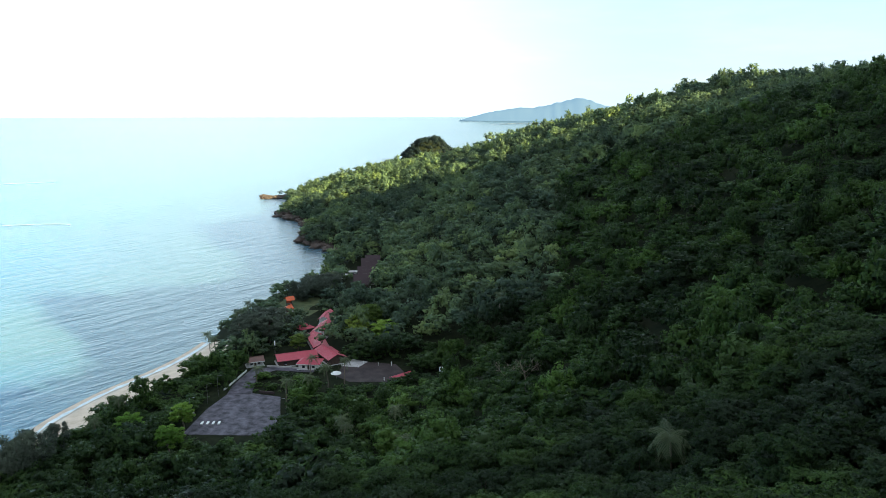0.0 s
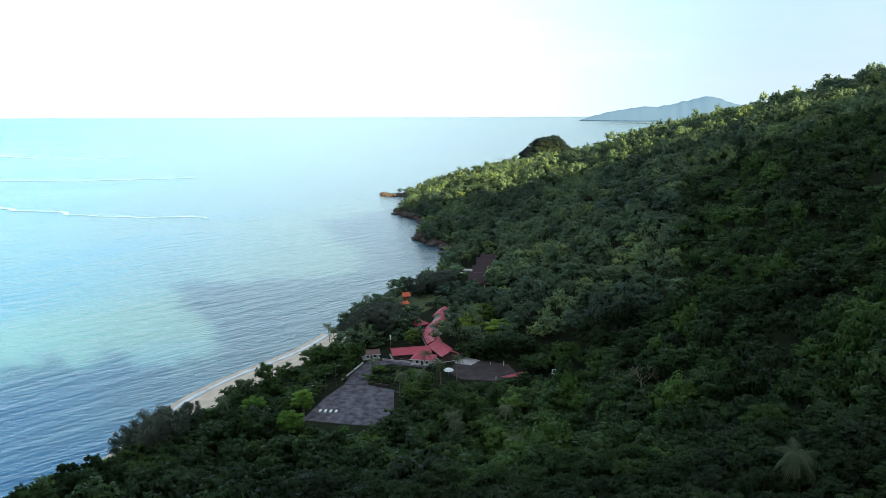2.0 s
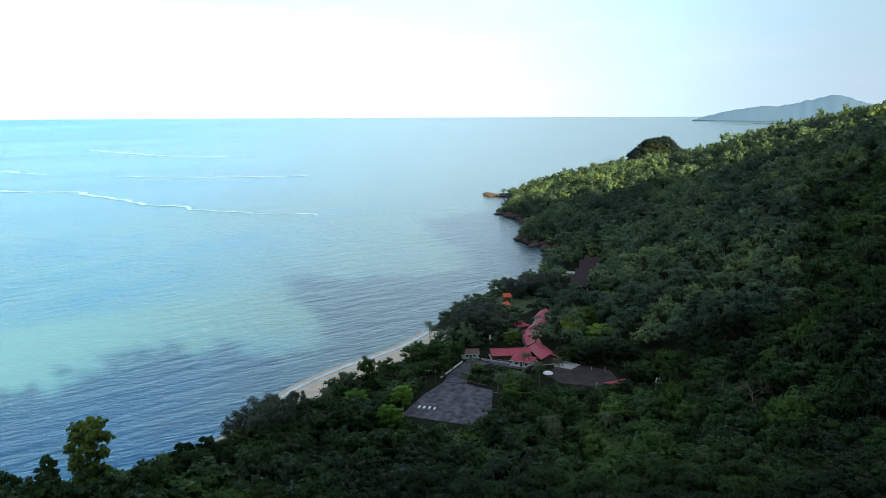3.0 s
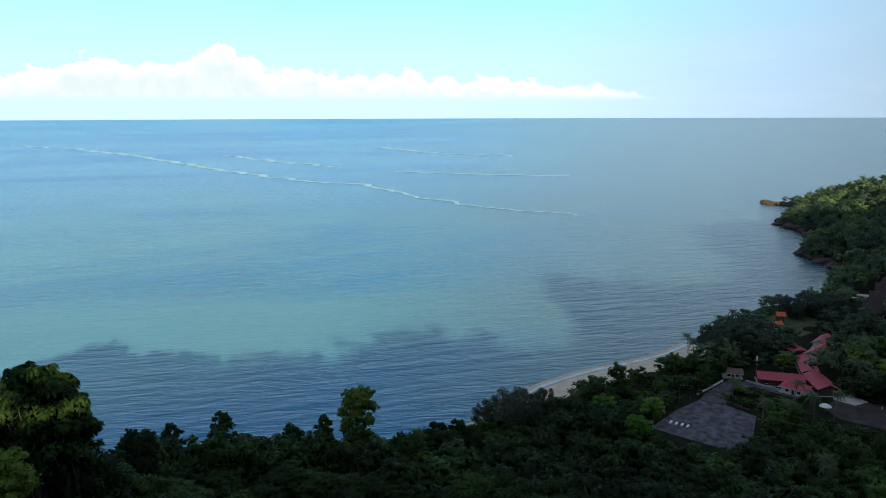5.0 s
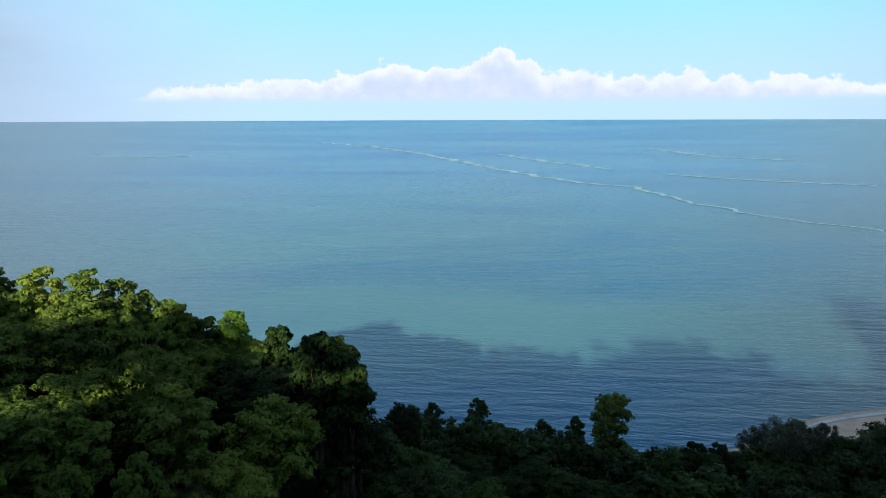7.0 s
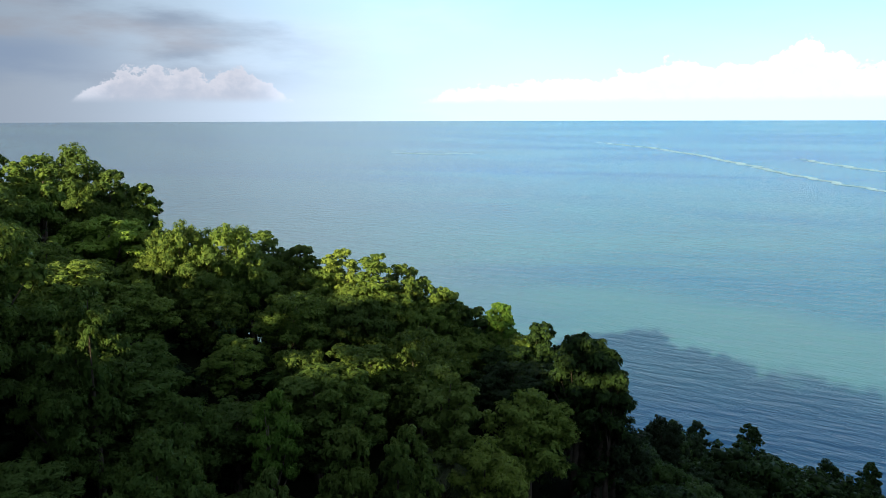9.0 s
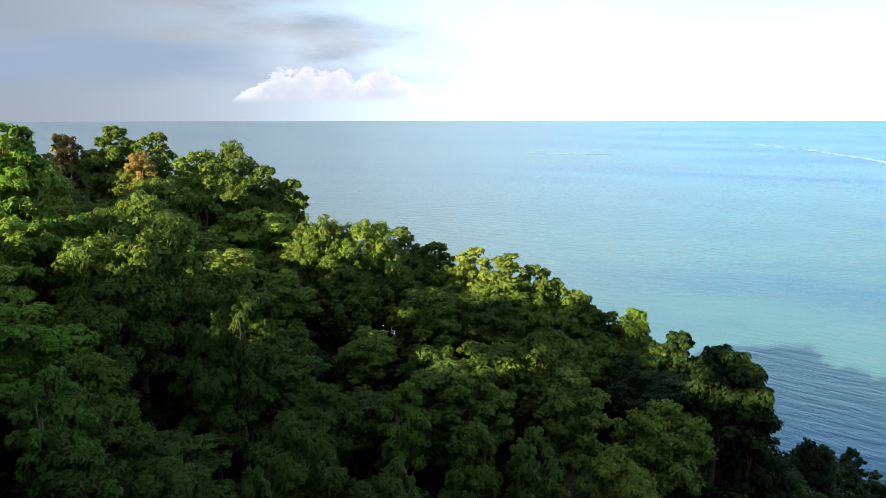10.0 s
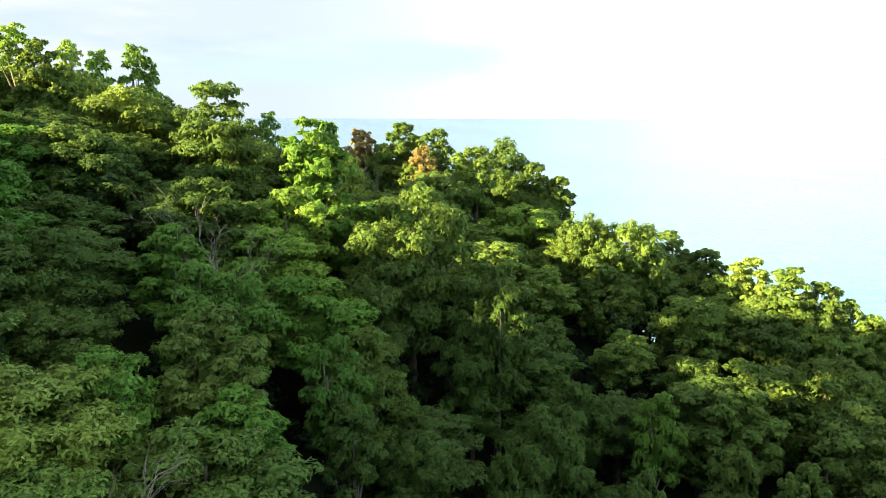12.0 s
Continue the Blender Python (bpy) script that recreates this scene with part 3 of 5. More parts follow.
TREE_H, TREE_R = 16.0, 5.5                  # the models' own height and crown radius
KINDS = {
    # kind: name, label, leaf material, bark, number of models
    "dome": ("evergreen_tree", "dense round-crowned broadleaf tree on the slope, shade put into its leaf colour", LEAF, BARK, 2),
    "canopy": ("broadleaf_tree", "leafy mid-green broadleaf tree with a billowing crown", LEAF_CANOPY, BARK, 3),
    "shade": ("forest_tree", "dark green forest tree with a billowing crown", LEAF, BARK, 2),
    "puff": ("rain_tree", "spreading olive-green tree with a crown of rounded leafy masses", LEAF_CANOPY, BARK, 2),
    "fresh": ("young_leaf_tree", "bright fresh-green tree with feathery leaf sprays on the slope", LEAF_FRESH, PALEBARK, 2),
    "tier": ("tiered_tree", "tall dark tree with flat tiers of foliage above the canopy", LEAF_CANOPY, BARK, 1),
    "drape": ("creeper_tree", "tall tree hung with dark green creepers above a bare forked trunk", LEAF_CANOPY, PALEBARK, 2),
    "slender": ("slender_tree", "slender pale-trunked tree with small open tufts of leaves", LEAF_FRESH, PALEBARK, 1),
    "dry": ("dry_tree", "small tree with rust-brown dry foliage on the crest", DRY, PALEBARK, 1),
}


def tree_model(kind, fine, r, slim_crown=False):
    name, label, leaf, bark, _ = KINDS[kind]
    n, size, per, slim, droop, lean = (15000, 0.17, 11, 0.38, 0.5, 0.6) if fine else (9500, 0.20, 9, 0.40, 0.45, 0.6)
    R, H = (TREE_R * 0.55 if slim_crown else TREE_R), TREE_H
    deep = 0.85 if slim_crown else 1.0                      # a short crown on a long stem
    if slim_crown:
        n, per = int(n * 0.62), per - 3
    if kind in ("dome", "canopy"):
        lobes = dome_lobes(r, R, H, 10.0 * deep, 20, 0.30 * R, 0.75, -0.6)
    elif kind in ("puff", "shade"):
        lobes = dome_lobes(r, R, H, 11.5 * deep, 26, 0.27 * R, 0.62, -0.75)
    elif kind == "fresh":
        lobes = dome_lobes(r, R, H, 10.5 * deep, 26, 0.25 * R, 0.62, -0.7)
        slim, droop, size = 0.34, 0.6, size * 1.15
    elif kind == "tier":
        lobes = tier_lobes(r, R, H, 9.0 * deep)
    elif kind == "drape":
        lobes = column_lobes(r, R, H, 11.0 * deep)
        droop = 0.5
    elif kind == "slender":
        lobes, n = sparse_lobes(r, R, H, 6.0 * deep), n // 2
    else:
        lobes, n = dome_lobes(r, R, H, 9.0 * deep, 18, 0.28 * R), n // 2
    over = max(q[2] + q[5] for q in lobes) - H
    lobes = [(q[0], q[1], q[2] - over, *q[3:]) for q in lobes]
    root = new(name)
    tagged(root, label, "tree", "trees of the near slope")
    trunk, fork = stem(r, H, 0.34 if kind != "slender" else 0.22)
    part("trunk", arrays_mesh("trunk", *trunk, [bark], smooth=True), root)
    for limb in limbs(r, fork, lobes, 0.34, 5):
        part("branch", arrays_mesh("branch", *limb, [bark], smooth=True), root)
    open_crown = kind == "slender"
    masses, ways = clumps(r, lobes, per, 0.36 if not open_crown else 0.5, -0.25, 0.55 if kind == "tier" else 0.78)
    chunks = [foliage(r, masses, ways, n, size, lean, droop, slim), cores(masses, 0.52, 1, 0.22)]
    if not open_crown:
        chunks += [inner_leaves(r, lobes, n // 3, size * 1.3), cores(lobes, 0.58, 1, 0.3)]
    v, f, nr = join(chunks)
    part("crown", arrays_mesh("crown", v, f, [leaf], smooth=True, normals=nr), root)
    return root


def scatter(step, x0, x1, y0, y1, r):
    gx, gy = np.meshgrid(np.arange(x0, x1, step), np.arange(y0, y1, step * 0.87))
    gx[1::2] += step / 2
    return gx.ravel() + r.uniform(-0.33, 0.33, gx.size) * step, gy.ravel() + r.uniform(-0.33, 0.33, gx.size) * step


# car park, drive, roofs, huts: centre, half sizes, turn
CLEARINGS = [(-63, 260, 18, 24, 0), (-67, 298, 4, 15, -4), (-54, 311, 17, 7, 0), (-66, 318, 8, 8, 0), (-42, 322, 19, 10, 0), (-42, 350, 7, 17, 0), (-43, 378, 9, 20, 0), (-12, 304, 18, 14, 0),
             (-62, 414, 13, 24, 0), (-24, 494, 10, 50, -4), (20, 296, 8, 10, 0), (-40, 500, 9, 12, 0), (-113.5, 304.9, 80, 16, 68.7), (-30, 298, 5, 5, 0)]


def wooded(x, y):
    """Where trees stand: above the beach and off the clearings."""
    z = land(x, y)
    ok = z > 1.0
    for cx, cy, rx, ry, a in CLEARINGS:
        c, s = math.cos(radians(a)), math.sin(radians(a))
        u, v = (x - cx) * c + (y - cy) * s, -(x - cx) * s + (y - cy) * c
        ok &= (np.abs(u) > rx) | (np.abs(v) > ry)
    return ok, z


# shrubby belts: the hedge below the hall, the bank in front of the car park, the yard's edge
LOW = [(-62, -20, 279, 312, 0.3), (-86, -38, 208, 246, 0.5), (-34, 12, 262, 290, 0.5), (6, 32, 270, 292, 0.5), (-100, -76, 244, 300, 0.5), (-115, -38, 330, 480, 0.6)]


# the low trees before the water: bearing, slope down from the eye to their tops
BROW = [(17.3, -25.1), (22.1, -24.9), (26.9, -25.0), (31.9, -25.2), (32.0, -24.5), (36.4, -25.4), (36.7, -25.1), (39.7, -25.6), (45.4, -25.1), (48.8, -25.0), (50.7, -24.8), (55.6, -23.9), (58.9, -23.5), (61.7, -22.3)]


def headroom(x, y, z):
    """How tall a plant may grow on the brow without hiding the water."""
    b, q = np.degrees(np.arctan2(-x, y)), np.hypot(x, y)
    room = EYE.z + q * np.tan(np.radians(np.interp(b, *zip(*BROW)))) - z
    return np.where((b > BROW[0][0]) & (b < BROW[-1][0]) & (q < np.where(b < 33, 225, 400)), room, 99.0)


def sector(x, y, lo, hi):
    b = np.degrees(np.arctan2(-x, y))
    return (b > lo) & (b < hi)


# Trees that stand out: bearing, range, height, crown radius, kind
CREST = [(140.6, 100, 16.5, 3.6, "slender"), (139.1, 98, 16.0, 3.1, "dome"), (137.2, 103, 16.4, 2.5, "slender"), (135.4, 104, 16.4, 2.5, "slender"),
    (133.0, 104, 18.8, 3.1, "slender"), (131.9, 104, 17.2, 1.6, "slender"), (134.0, 94, 14.0, 6.3, "canopy"), (139.9, 90, 9.8, 6.8, "dome"),
    (127.4, 84, 19.3, 6.3, "tier"), (123.8, 105, 16.5, 2.3, "slender"), (120.4, 80, 19.7, 4.3, "fresh"), (116.7, 112, 16.4, 2.9, "dry"),
    (113.6, 112, 17.8, 4.4, "canopy"), (110.9, 110, 17.6, 3.3, "canopy"), (111.9, 106, 14.9, 2.4, "dry"), (105.7, 108, 19.0, 5.6, "canopy"),
    (103.2, 106, 18.0, 3.8, "dome"), (101.2, 104, 17.7, 3.3, "canopy"), (98.7, 88, 15.0, 3.8, "drape"), (95.0, 88, 15.4, 4.2, "drape"),
    (92.2, 96, 15.7, 3.8, "canopy"), (89.8, 97, 15.3, 3.8, "canopy"), (86.6, 94, 15.5, 3.4, "canopy"), (83.7, 88, 17.1, 4.2, "tier"),
    (81.3, 91, 16.8, 3.2, "canopy"), (73.4, 94, 15.8, 2.6, "fresh"), (69.9, 94, 15.8, 2.6, "dome"), (77.8, 93, 15.3, 3.3, "canopy"),
    (75.5, 93, 14.1, 2.6, "dome")]
FACE = [(97.5, 95, 10.5, 4.5, "canopy"), (95.5, 96, 10.5, 4.5, "canopy"), (93.5, 97, 10.0, 4.5, "canopy"),
    (112.7, 67, 21.8, 6.3, "puff"), (114.6, 64, 16.5, 5.1, "puff"), (105.5, 62, 21.9, 3.1, "puff"), (107.6, 62, 14.7, 3.7, "puff"),
    (122.5, 73, 14.2, 5.5, "fresh"), (131.6, 78, 8.9, 5.3, "canopy"), (138.7, 70, 8.0, 5.0, "dome"), (125.9, 80, 11.5, 3.8, "dome"),
    (131.4, 58, 13.0, 3.2, "fresh"), (138.3, 62, 8.2, 5.2, "canopy"), (128.7, 52, 14.1, 4.7, "fresh"), (129.0, 44, 14.9, 3.5, "canopy"),
    (119.3, 48, 16.0, 2.5, "fresh"), (140.1, 50, 8.3, 4.0, "canopy"), (136.8, 42, 10.5, 3.8, "fresh"), (142.0, 42, 8.6, 2.5, "canopy"),
    (127.2, 40, 13.1, 3.2, "fresh"), (102.0, 72, 9.9, 4.3, "dome"), (108.2, 96, 17.5, 3.8, "dome"), (110.4, 92, 14.5, 5.1, "canopy"),
    (96.7, 84, 9.4, 4.0, "drape"), (92.3, 62, 17.4, 2.4, "fresh"), (101.8, 54, 18.0, 4.5, "canopy"), (112.3, 50, 11.5, 3.6, "dome"),
    (104.9, 88, 8.2, 3.8, "dome"), (100.8, 90, 10.0, 3.9, "dome"), (88.6, 86, 10.9, 4.1, "drape"), (85.3, 84, 12.5, 4.7, "canopy"),
    (80.2, 74, 16.0, 5.3, "puff"), (86.0, 66, 16.5, 3.9, "dome"), (78.1, 66, 18.6, 3.9, "puff"), (92.8, 49, 21.8, 2.2, "canopy"),
    (81.2, 55, 21.8, 2.8, "canopy"), (105.0, 46, 17.9, 1.6, "dome"), (118.0, 46, 13.6, 2.4, "dome"), (95.1, 76, 8.4, 3.9, "dome"),
    (89.9, 76, 9.5, 3.3, "drape"), (86.4, 55, 21.7, 2.8, "dome"), (66.2, 80, 19.6, 4.8, "dome"), (70.7, 72, 14.2, 5.4, "puff"),
    (63.6, 80, 13.4, 4.8, "dome"), (74.4, 62, 15.4, 4.4, "puff"), (80.2, 78, 9.5, 4.6, "dome")]
EDGE = [(57.2, 152, 14.6, 2.8, "dome"), (53.4, 152, 16.1, 3.1, "dome"), (51.7, 152, 11.5, 3.0, "dome"), (47.8, 152, 13.4, 3.6, "dome"),
    (45.2, 152, 14.9, 2.5, "dome"), (42.3, 150, 21.5, 4.6, "drape"), (59.8, 125, 15.1, 4.0, "dome"), (50.2, 154, 8.0, 4.9, "dome"),
    (38.8, 160, 13.3, 3.8, "dome"), (35.6, 170, 18.1, 4.0, "dome"), (33.8, 175, 19.2, 3.5, "dome"), (66.9, 78, 19.8, 3.4, "dome"),
    (64.3, 78, 20.3, 2.8, "dome"), (70.0, 90, 15.2, 2.5, "dome"), (73.3, 94, 15.9, 2.6, "fresh"), (79.5, 93, 15.8, 2.6, "dome"),
    (78.4, 93, 15.1, 3.0, "canopy"), (37.7, 150, 13.4, 4.2, "dome"), (34.9, 165, 16.6, 5.9, "dome"), (32.7, 190, 17.0, 5.3, "dome"),
    (65.1, 78, 20.0, 4.0, "dome"),
    (8.4, 341, 8.5, 5.0, "puff"), (3.6, 352, 13.0, 7.0, "canopy"), (1.2, 342, 13.0, 7.5, "fresh"), (2.4, 372, 14.0, 7.5, "canopy"), (17.6, 262, 11.0, 5.0, "fresh"), (18.8, 240, 12.0, 5.5, "fresh"), (21.5, 262, 11.0, 5.5, "fresh")]


def plant_near():
    r = np.random.default_rng(21)
    models = {}
    for kind, spec in KINDS.items():
        for fine in (True, False):
            for narrow in (True, False):
                models[kind, fine, narrow] = [tree_model(kind, fine, r, narrow) for _ in range(spec[4] if not narrow else 1)]
    used = set()

    def plant(x, y, h, rad, kind):
        fine = math.hypot(x, y) < 70
        narrow = h / rad > 4.0
        wide = TREE_R * (0.55 if narrow else 1.0)
        k = int(r.integers(len(models[kind, fine, narrow])))
        root = models[kind, fine, narrow][k]
        m = Matrix.LocRotScale((x, y, ground(x, y)), Euler((0, 0, r.uniform(0, 6.28))), (rad / wide, rad / wide, h / TREE_H))
        if (kind, fine, narrow, k) in used:
            copy_thing(root, m @ Matrix.Diagonal([1 / c for c in root.scale] + [1]))
        else:
            used.add((kind, fine, narrow, k))
            root.matrix_basis = m
    taken = []
    closing = [((a[0] + b[0]) / 2, (a[1] + b[1]) / 2 - 2, min(a[2], b[2]) - 3.0, 4.4, "canopy") for a, b in zip(sorted(CREST), sorted(CREST)[1:]) if b[0] - a[0] < 7]      # lower crowns between the tall ones
    for b, q, h, rad, kind in CREST + FACE + EDGE + closing:
        x, y = polar(b, q)
        # same crown past bearing 76, brightened through its leaf colour
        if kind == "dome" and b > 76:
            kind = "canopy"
        plant(x, y, h, rad, kind)
        taken.append((x, y, rad))
    taken = np.array(taken)
    x, y = scatter(7.0, -150, 150, -140, 150, r)
    ok, z = wooded(x, y)
    q = np.hypot(x, y)
    ok &= (q > 30) & (q < 128) & sector(x, y, -44, 150)
    for a, b in zip(x[ok], y[ok]):
        gap = np.hypot(taken[:, 0] - a, taken[:, 1] - b) - taken[:, 2] * 0.55
        if gap.min() < 2.6:
            continue
        d, bearing_here = math.hypot(a, b), math.degrees(math.atan2(-a, b))
        if math.degrees(math.atan2(ground(a, b) + 13 - EYE.z, d)) < -32:          # never comes into view
            continue
        # leaf brightness goes by bearing: bright kinds beyond 78, shade-dark kinds before
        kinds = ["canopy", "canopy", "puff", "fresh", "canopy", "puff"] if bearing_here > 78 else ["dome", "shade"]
        tall = r.uniform(9.5, 13.5) if bearing_here > 55 else r.uniform(9.5, 15.0)
        if 34 < bearing_here < 66 and d > 90:
            tall = r.uniform(7.0, 9.5)
        if bearing_here > 66 and d > 92:
            tall = r.uniform(10.0, 13.0)
        tall = min(tall, float(headroom(np.array([a]), np.array([b]), np.array([ground(a, b)]))[0]))
        if tall < 4.0:
            continue
        plant(a, b, tall, min(tall * 0.55, r.uniform(4.6, 6.6)), kinds[int(r.integers(len(kinds)))])
    for key, roots in models.items():
        for k, root in enumerate(roots):
            if (*key, k) not in used:
                for o in (*root.children, root):
                    bpy.data.objects.remove(o)


plant_near()


# far and middle woods and the undergrowth: one mesh each, too many plants to count
def woods(name, label, step, quads, size, radius, tall, pick, r, slim=0.55, masses=(6, 9), area=(-420, 760, -160, 1230), everywhere=False, leaf=None, per=0, spread=(0.6, 1.1)):
    protos, heights = [], []
    for k in range(10):
        rad, ht = r.uniform(*radius), r.uniform(*tall)
        lobes = dome_lobes(r, rad, ht, ht * r.uniform(0.6, 0.8), int(r.integers(*masses)), rad * r.uniform(0.34, 0.44), 0.8, -0.5)
        if per:
            rows, ways = clumps(r, lobes, per, 0.42)
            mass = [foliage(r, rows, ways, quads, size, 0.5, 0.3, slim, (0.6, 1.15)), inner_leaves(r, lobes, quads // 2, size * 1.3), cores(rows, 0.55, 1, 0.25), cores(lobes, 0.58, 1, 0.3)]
        else:
            rows, mid = np.array(lobes), np.array([0, 0, ht * 0.55])
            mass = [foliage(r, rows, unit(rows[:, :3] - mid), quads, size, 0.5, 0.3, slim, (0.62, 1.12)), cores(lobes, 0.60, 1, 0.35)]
        protos.append(join(mass))
        heights.append(ht)
    x, y = scatter(step, *area, r)
    ok, z = wooded(x, y)
    ok = pick(x, y, z) & (ok | everywhere)
    x, y, z = x[ok], y[ok], z[ok]
    n = len(x)
    turn, big, high = r.uniform(0, 6.283, n), r.uniform(*spread, n) * r.choice([1, 1, 1, 1.4], n), r.uniform(0.5, 1.08, n) * r.choice([1, 1, 1, 1.3], n)
    for x0, x1, y0, y1, k in LOW:
        belt = (x > x0) & (x < x1) & (y > y0) & (y < y1)
        high, big = high * np.where(belt, k, 1.0), big * np.where(belt, (k + 1) / 2, 1.0)
    which = r.integers(0, len(protos), n)
    high = np.minimum(high, np.maximum(headroom(x, y, z), 2.0) / np.array(heights)[which])
    tone = r.uniform(0, 1, n)
    vs, fs, ts, ns, base = [], [], [], [], 0
    for k, (v, f, nr) in enumerate(protos):
        m = np.where(which == k)[0]
        c, s = np.cos(turn[m]) * big[m], np.sin(turn[m]) * big[m]
        px = v[None, :, 0] * c[:, None] - v[None, :, 1] * s[:, None] + x[m, None]
        py = v[None, :, 0] * s[:, None] + v[None, :, 1] * c[:, None] + y[m, None]
        pz = v[None, :, 2] * high[m, None] + z[m, None]
        vs.append(np.stack([px, py, pz], -1).reshape(-1, 3))
        fs.append((f[None] + (np.arange(len(m)) * len(v))[:, None, None]).reshape(-1, 4) + base)
        base += len(m) * len(v)
        ts.append(np.repeat(tone[m], len(v)))
        c, s = np.cos(turn[m])[:, None], np.sin(turn[m])[:, None]
        ns.append(np.stack([nr[None, :, 0] * c - nr[None, :, 1] * s, nr[None, :, 0] * s + nr[None, :, 1] * c, np.broadcast_to(nr[None, :, 2], (len(m), len(nr)))], -1).reshape(-1, 3))
    me = arrays_mesh(name, np.concatenate(vs), np.concatenate(fs), [leaf or LEAF], np.concatenate(ts), smooth=True, normals=np.concatenate(ns))
    return tagged(new(name, me), label, "woods", kind="stuff")


def far_pick(x, y, z):
    q = np.hypot(x, y)
    b = np.degrees(np.arctan2(-x, y))
    rim = np.interp(b, [-42, -30, -20, -10, 0, 16], [780, 860, 930, 1010, 1100, 1150])        # the far side of the crest is out of sight
    return (q > 330) & (q < rim) & sector(x, y, -42, 16)


def middle_pick(x, y, z):
    q = np.hypot(x, y)
    return (q <= 330) & (q > 128) & sector(x, y, -44, 74) & ~((q > 165) & sector(x, y, 64, 80))


def low_pick(x, y, z):
    q = np.hypot(x, y)
    return (q < 130) & (q > 18) & sector(x, y, -46, 152)


def bay(x, y):
    return sector(x, y, -4, 40) & (np.hypot(x, y) > 185)


def scrub_pick(x, y, z):
    u, v = x + 106, y - 302
    a = radians(68.7)
    across = -u * math.sin(a) + v * math.cos(a)
    return (z > 1.6) & (across > -24) & (across < -5) & (np.abs(u * math.cos(a) + v * math.sin(a)) < 84)


def behind_pick(x, y, z):
    return ~sector(x, y, -44, 152) & (z > 40)


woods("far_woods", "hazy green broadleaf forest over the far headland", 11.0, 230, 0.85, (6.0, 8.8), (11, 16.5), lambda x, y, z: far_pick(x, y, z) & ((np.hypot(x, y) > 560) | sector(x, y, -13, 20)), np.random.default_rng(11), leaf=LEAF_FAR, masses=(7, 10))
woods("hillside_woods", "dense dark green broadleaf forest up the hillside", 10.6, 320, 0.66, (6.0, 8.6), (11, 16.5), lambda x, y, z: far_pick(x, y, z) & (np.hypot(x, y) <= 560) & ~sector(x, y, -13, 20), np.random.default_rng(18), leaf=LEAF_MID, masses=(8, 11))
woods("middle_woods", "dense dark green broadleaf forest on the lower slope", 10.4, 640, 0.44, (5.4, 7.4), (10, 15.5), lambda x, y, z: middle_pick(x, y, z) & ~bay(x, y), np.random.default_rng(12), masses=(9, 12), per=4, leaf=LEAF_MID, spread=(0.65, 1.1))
woods("shore_woods", "lush green broadleaf trees round the resort buildings", 9.6, 560, 0.42, (4.8, 6.8), (9, 13.5), lambda x, y, z: middle_pick(x, y, z) & bay(x, y), np.random.default_rng(16), masses=(9, 12), per=4, leaf=LEAF_SHORE, spread=(0.65, 1.1))
woods("shore_scrub", "low green shrubs filling the ground under the shore trees", 5.0, 60, 0.36, (2.2, 3.4), (2.2, 4.6), lambda x, y, z: middle_pick(x, y, z) & bay(x, y), np.random.default_rng(17), masses=(3, 5), leaf=LEAF_SHORE, area=(-260, 120, 120, 340))
woods("beach_scrub", "low green scrub and creepers behind the beach", 3.4, 50, 0.30, (1.6, 2.4), (2.0, 3.6), scrub_pick, np.random.default_rng(15), masses=(3, 5), area=(-160, -50, 215, 390), everywhere=True, leaf=LEAF_SHORE)
# trees of the unseen ridge, added to make its shadow edge ragged
woods("hill_woods", "unseen dark forest over the high ridge, there to fray its shadow", 22.0, 20, 2.2, (8.0, 11.0), (8, 11), behind_pick, np.random.default_rng(14), masses=(4, 6), area=(-200, 800, -560, 760), leaf=LEAF_MID)
woods("undergrowth", "dark green shrubs and saplings under the trees", 4.6, 100, 0.30, (2.2, 3.4), (4.0, 8.5), low_pick, np.random.default_rng(13), masses=(3, 5), area=(-150, 150, -140, 150), leaf=LEAF_MID)


# ---------------------------------------------------------------- palms, casuarinas, bare trees
def palm_model(r, height=10.0):
    root = tagged(new("coconut_palm"), "slim coconut palm with a drooping crown of fronds", "palm", "coconut palms")
    lean = r.uniform(-1.2, 1.2, 2)
    pts = [(0, 0, -2), (lean[0] * 0.15, lean[1] * 0.15, height * 0.35), (lean[0] * 0.55, lean[1] * 0.55, height * 0.7), (lean[0], lean[1], height)]
    part("trunk", arrays_mesh("trunk", *tube(pts, [0.26, 0.19, 0.16, 0.13], 8), [PALEBARK], smooth=True), root)
    for i in range(17):
        a = i * 2.39996
        rise = 1.0 - 1.35 * i / 17
        span = r.uniform(3.2, 4.0)
        verts, faces = [], []
        prev = None
        for j in range(11):
            f = j / 10
            q = span * (f - 0.12 * f * f * (1.2 - rise))
            z = height + span * (rise * 0.75 * f - (0.55 + 0.35 * (1 - rise)) * f * f)
            c = Vector((lean[0] + q * math.cos(a), lean[1] + q * math.sin(a), z))
            side = Vector((-math.sin(a), math.cos(a), 0))
            w = 0.85 * math.sin(math.pi * min(1.0, f * 0.86 + 0.12)) + 0.05
            if prev is not None:
                d = (c - prev)
                for sgn in (-1, 1):
                    for h in (0.0, 0.5):
                        b = prev + d * h
                        tipv = b + side * sgn * w + d * 0.8 + Vector((0, 0, -w * 0.55))
                        n = len(verts)
                        verts += [tuple(b), tuple(b + d * 0.36), tuple(tipv + d * 0.1), tuple(tipv)]
                        faces.append((n, n + 1, n + 2, n + 3))
            prev = c
        part("frond", arrays_mesh("frond", np.array(verts), np.array(faces), [FROND]), root)
    return root


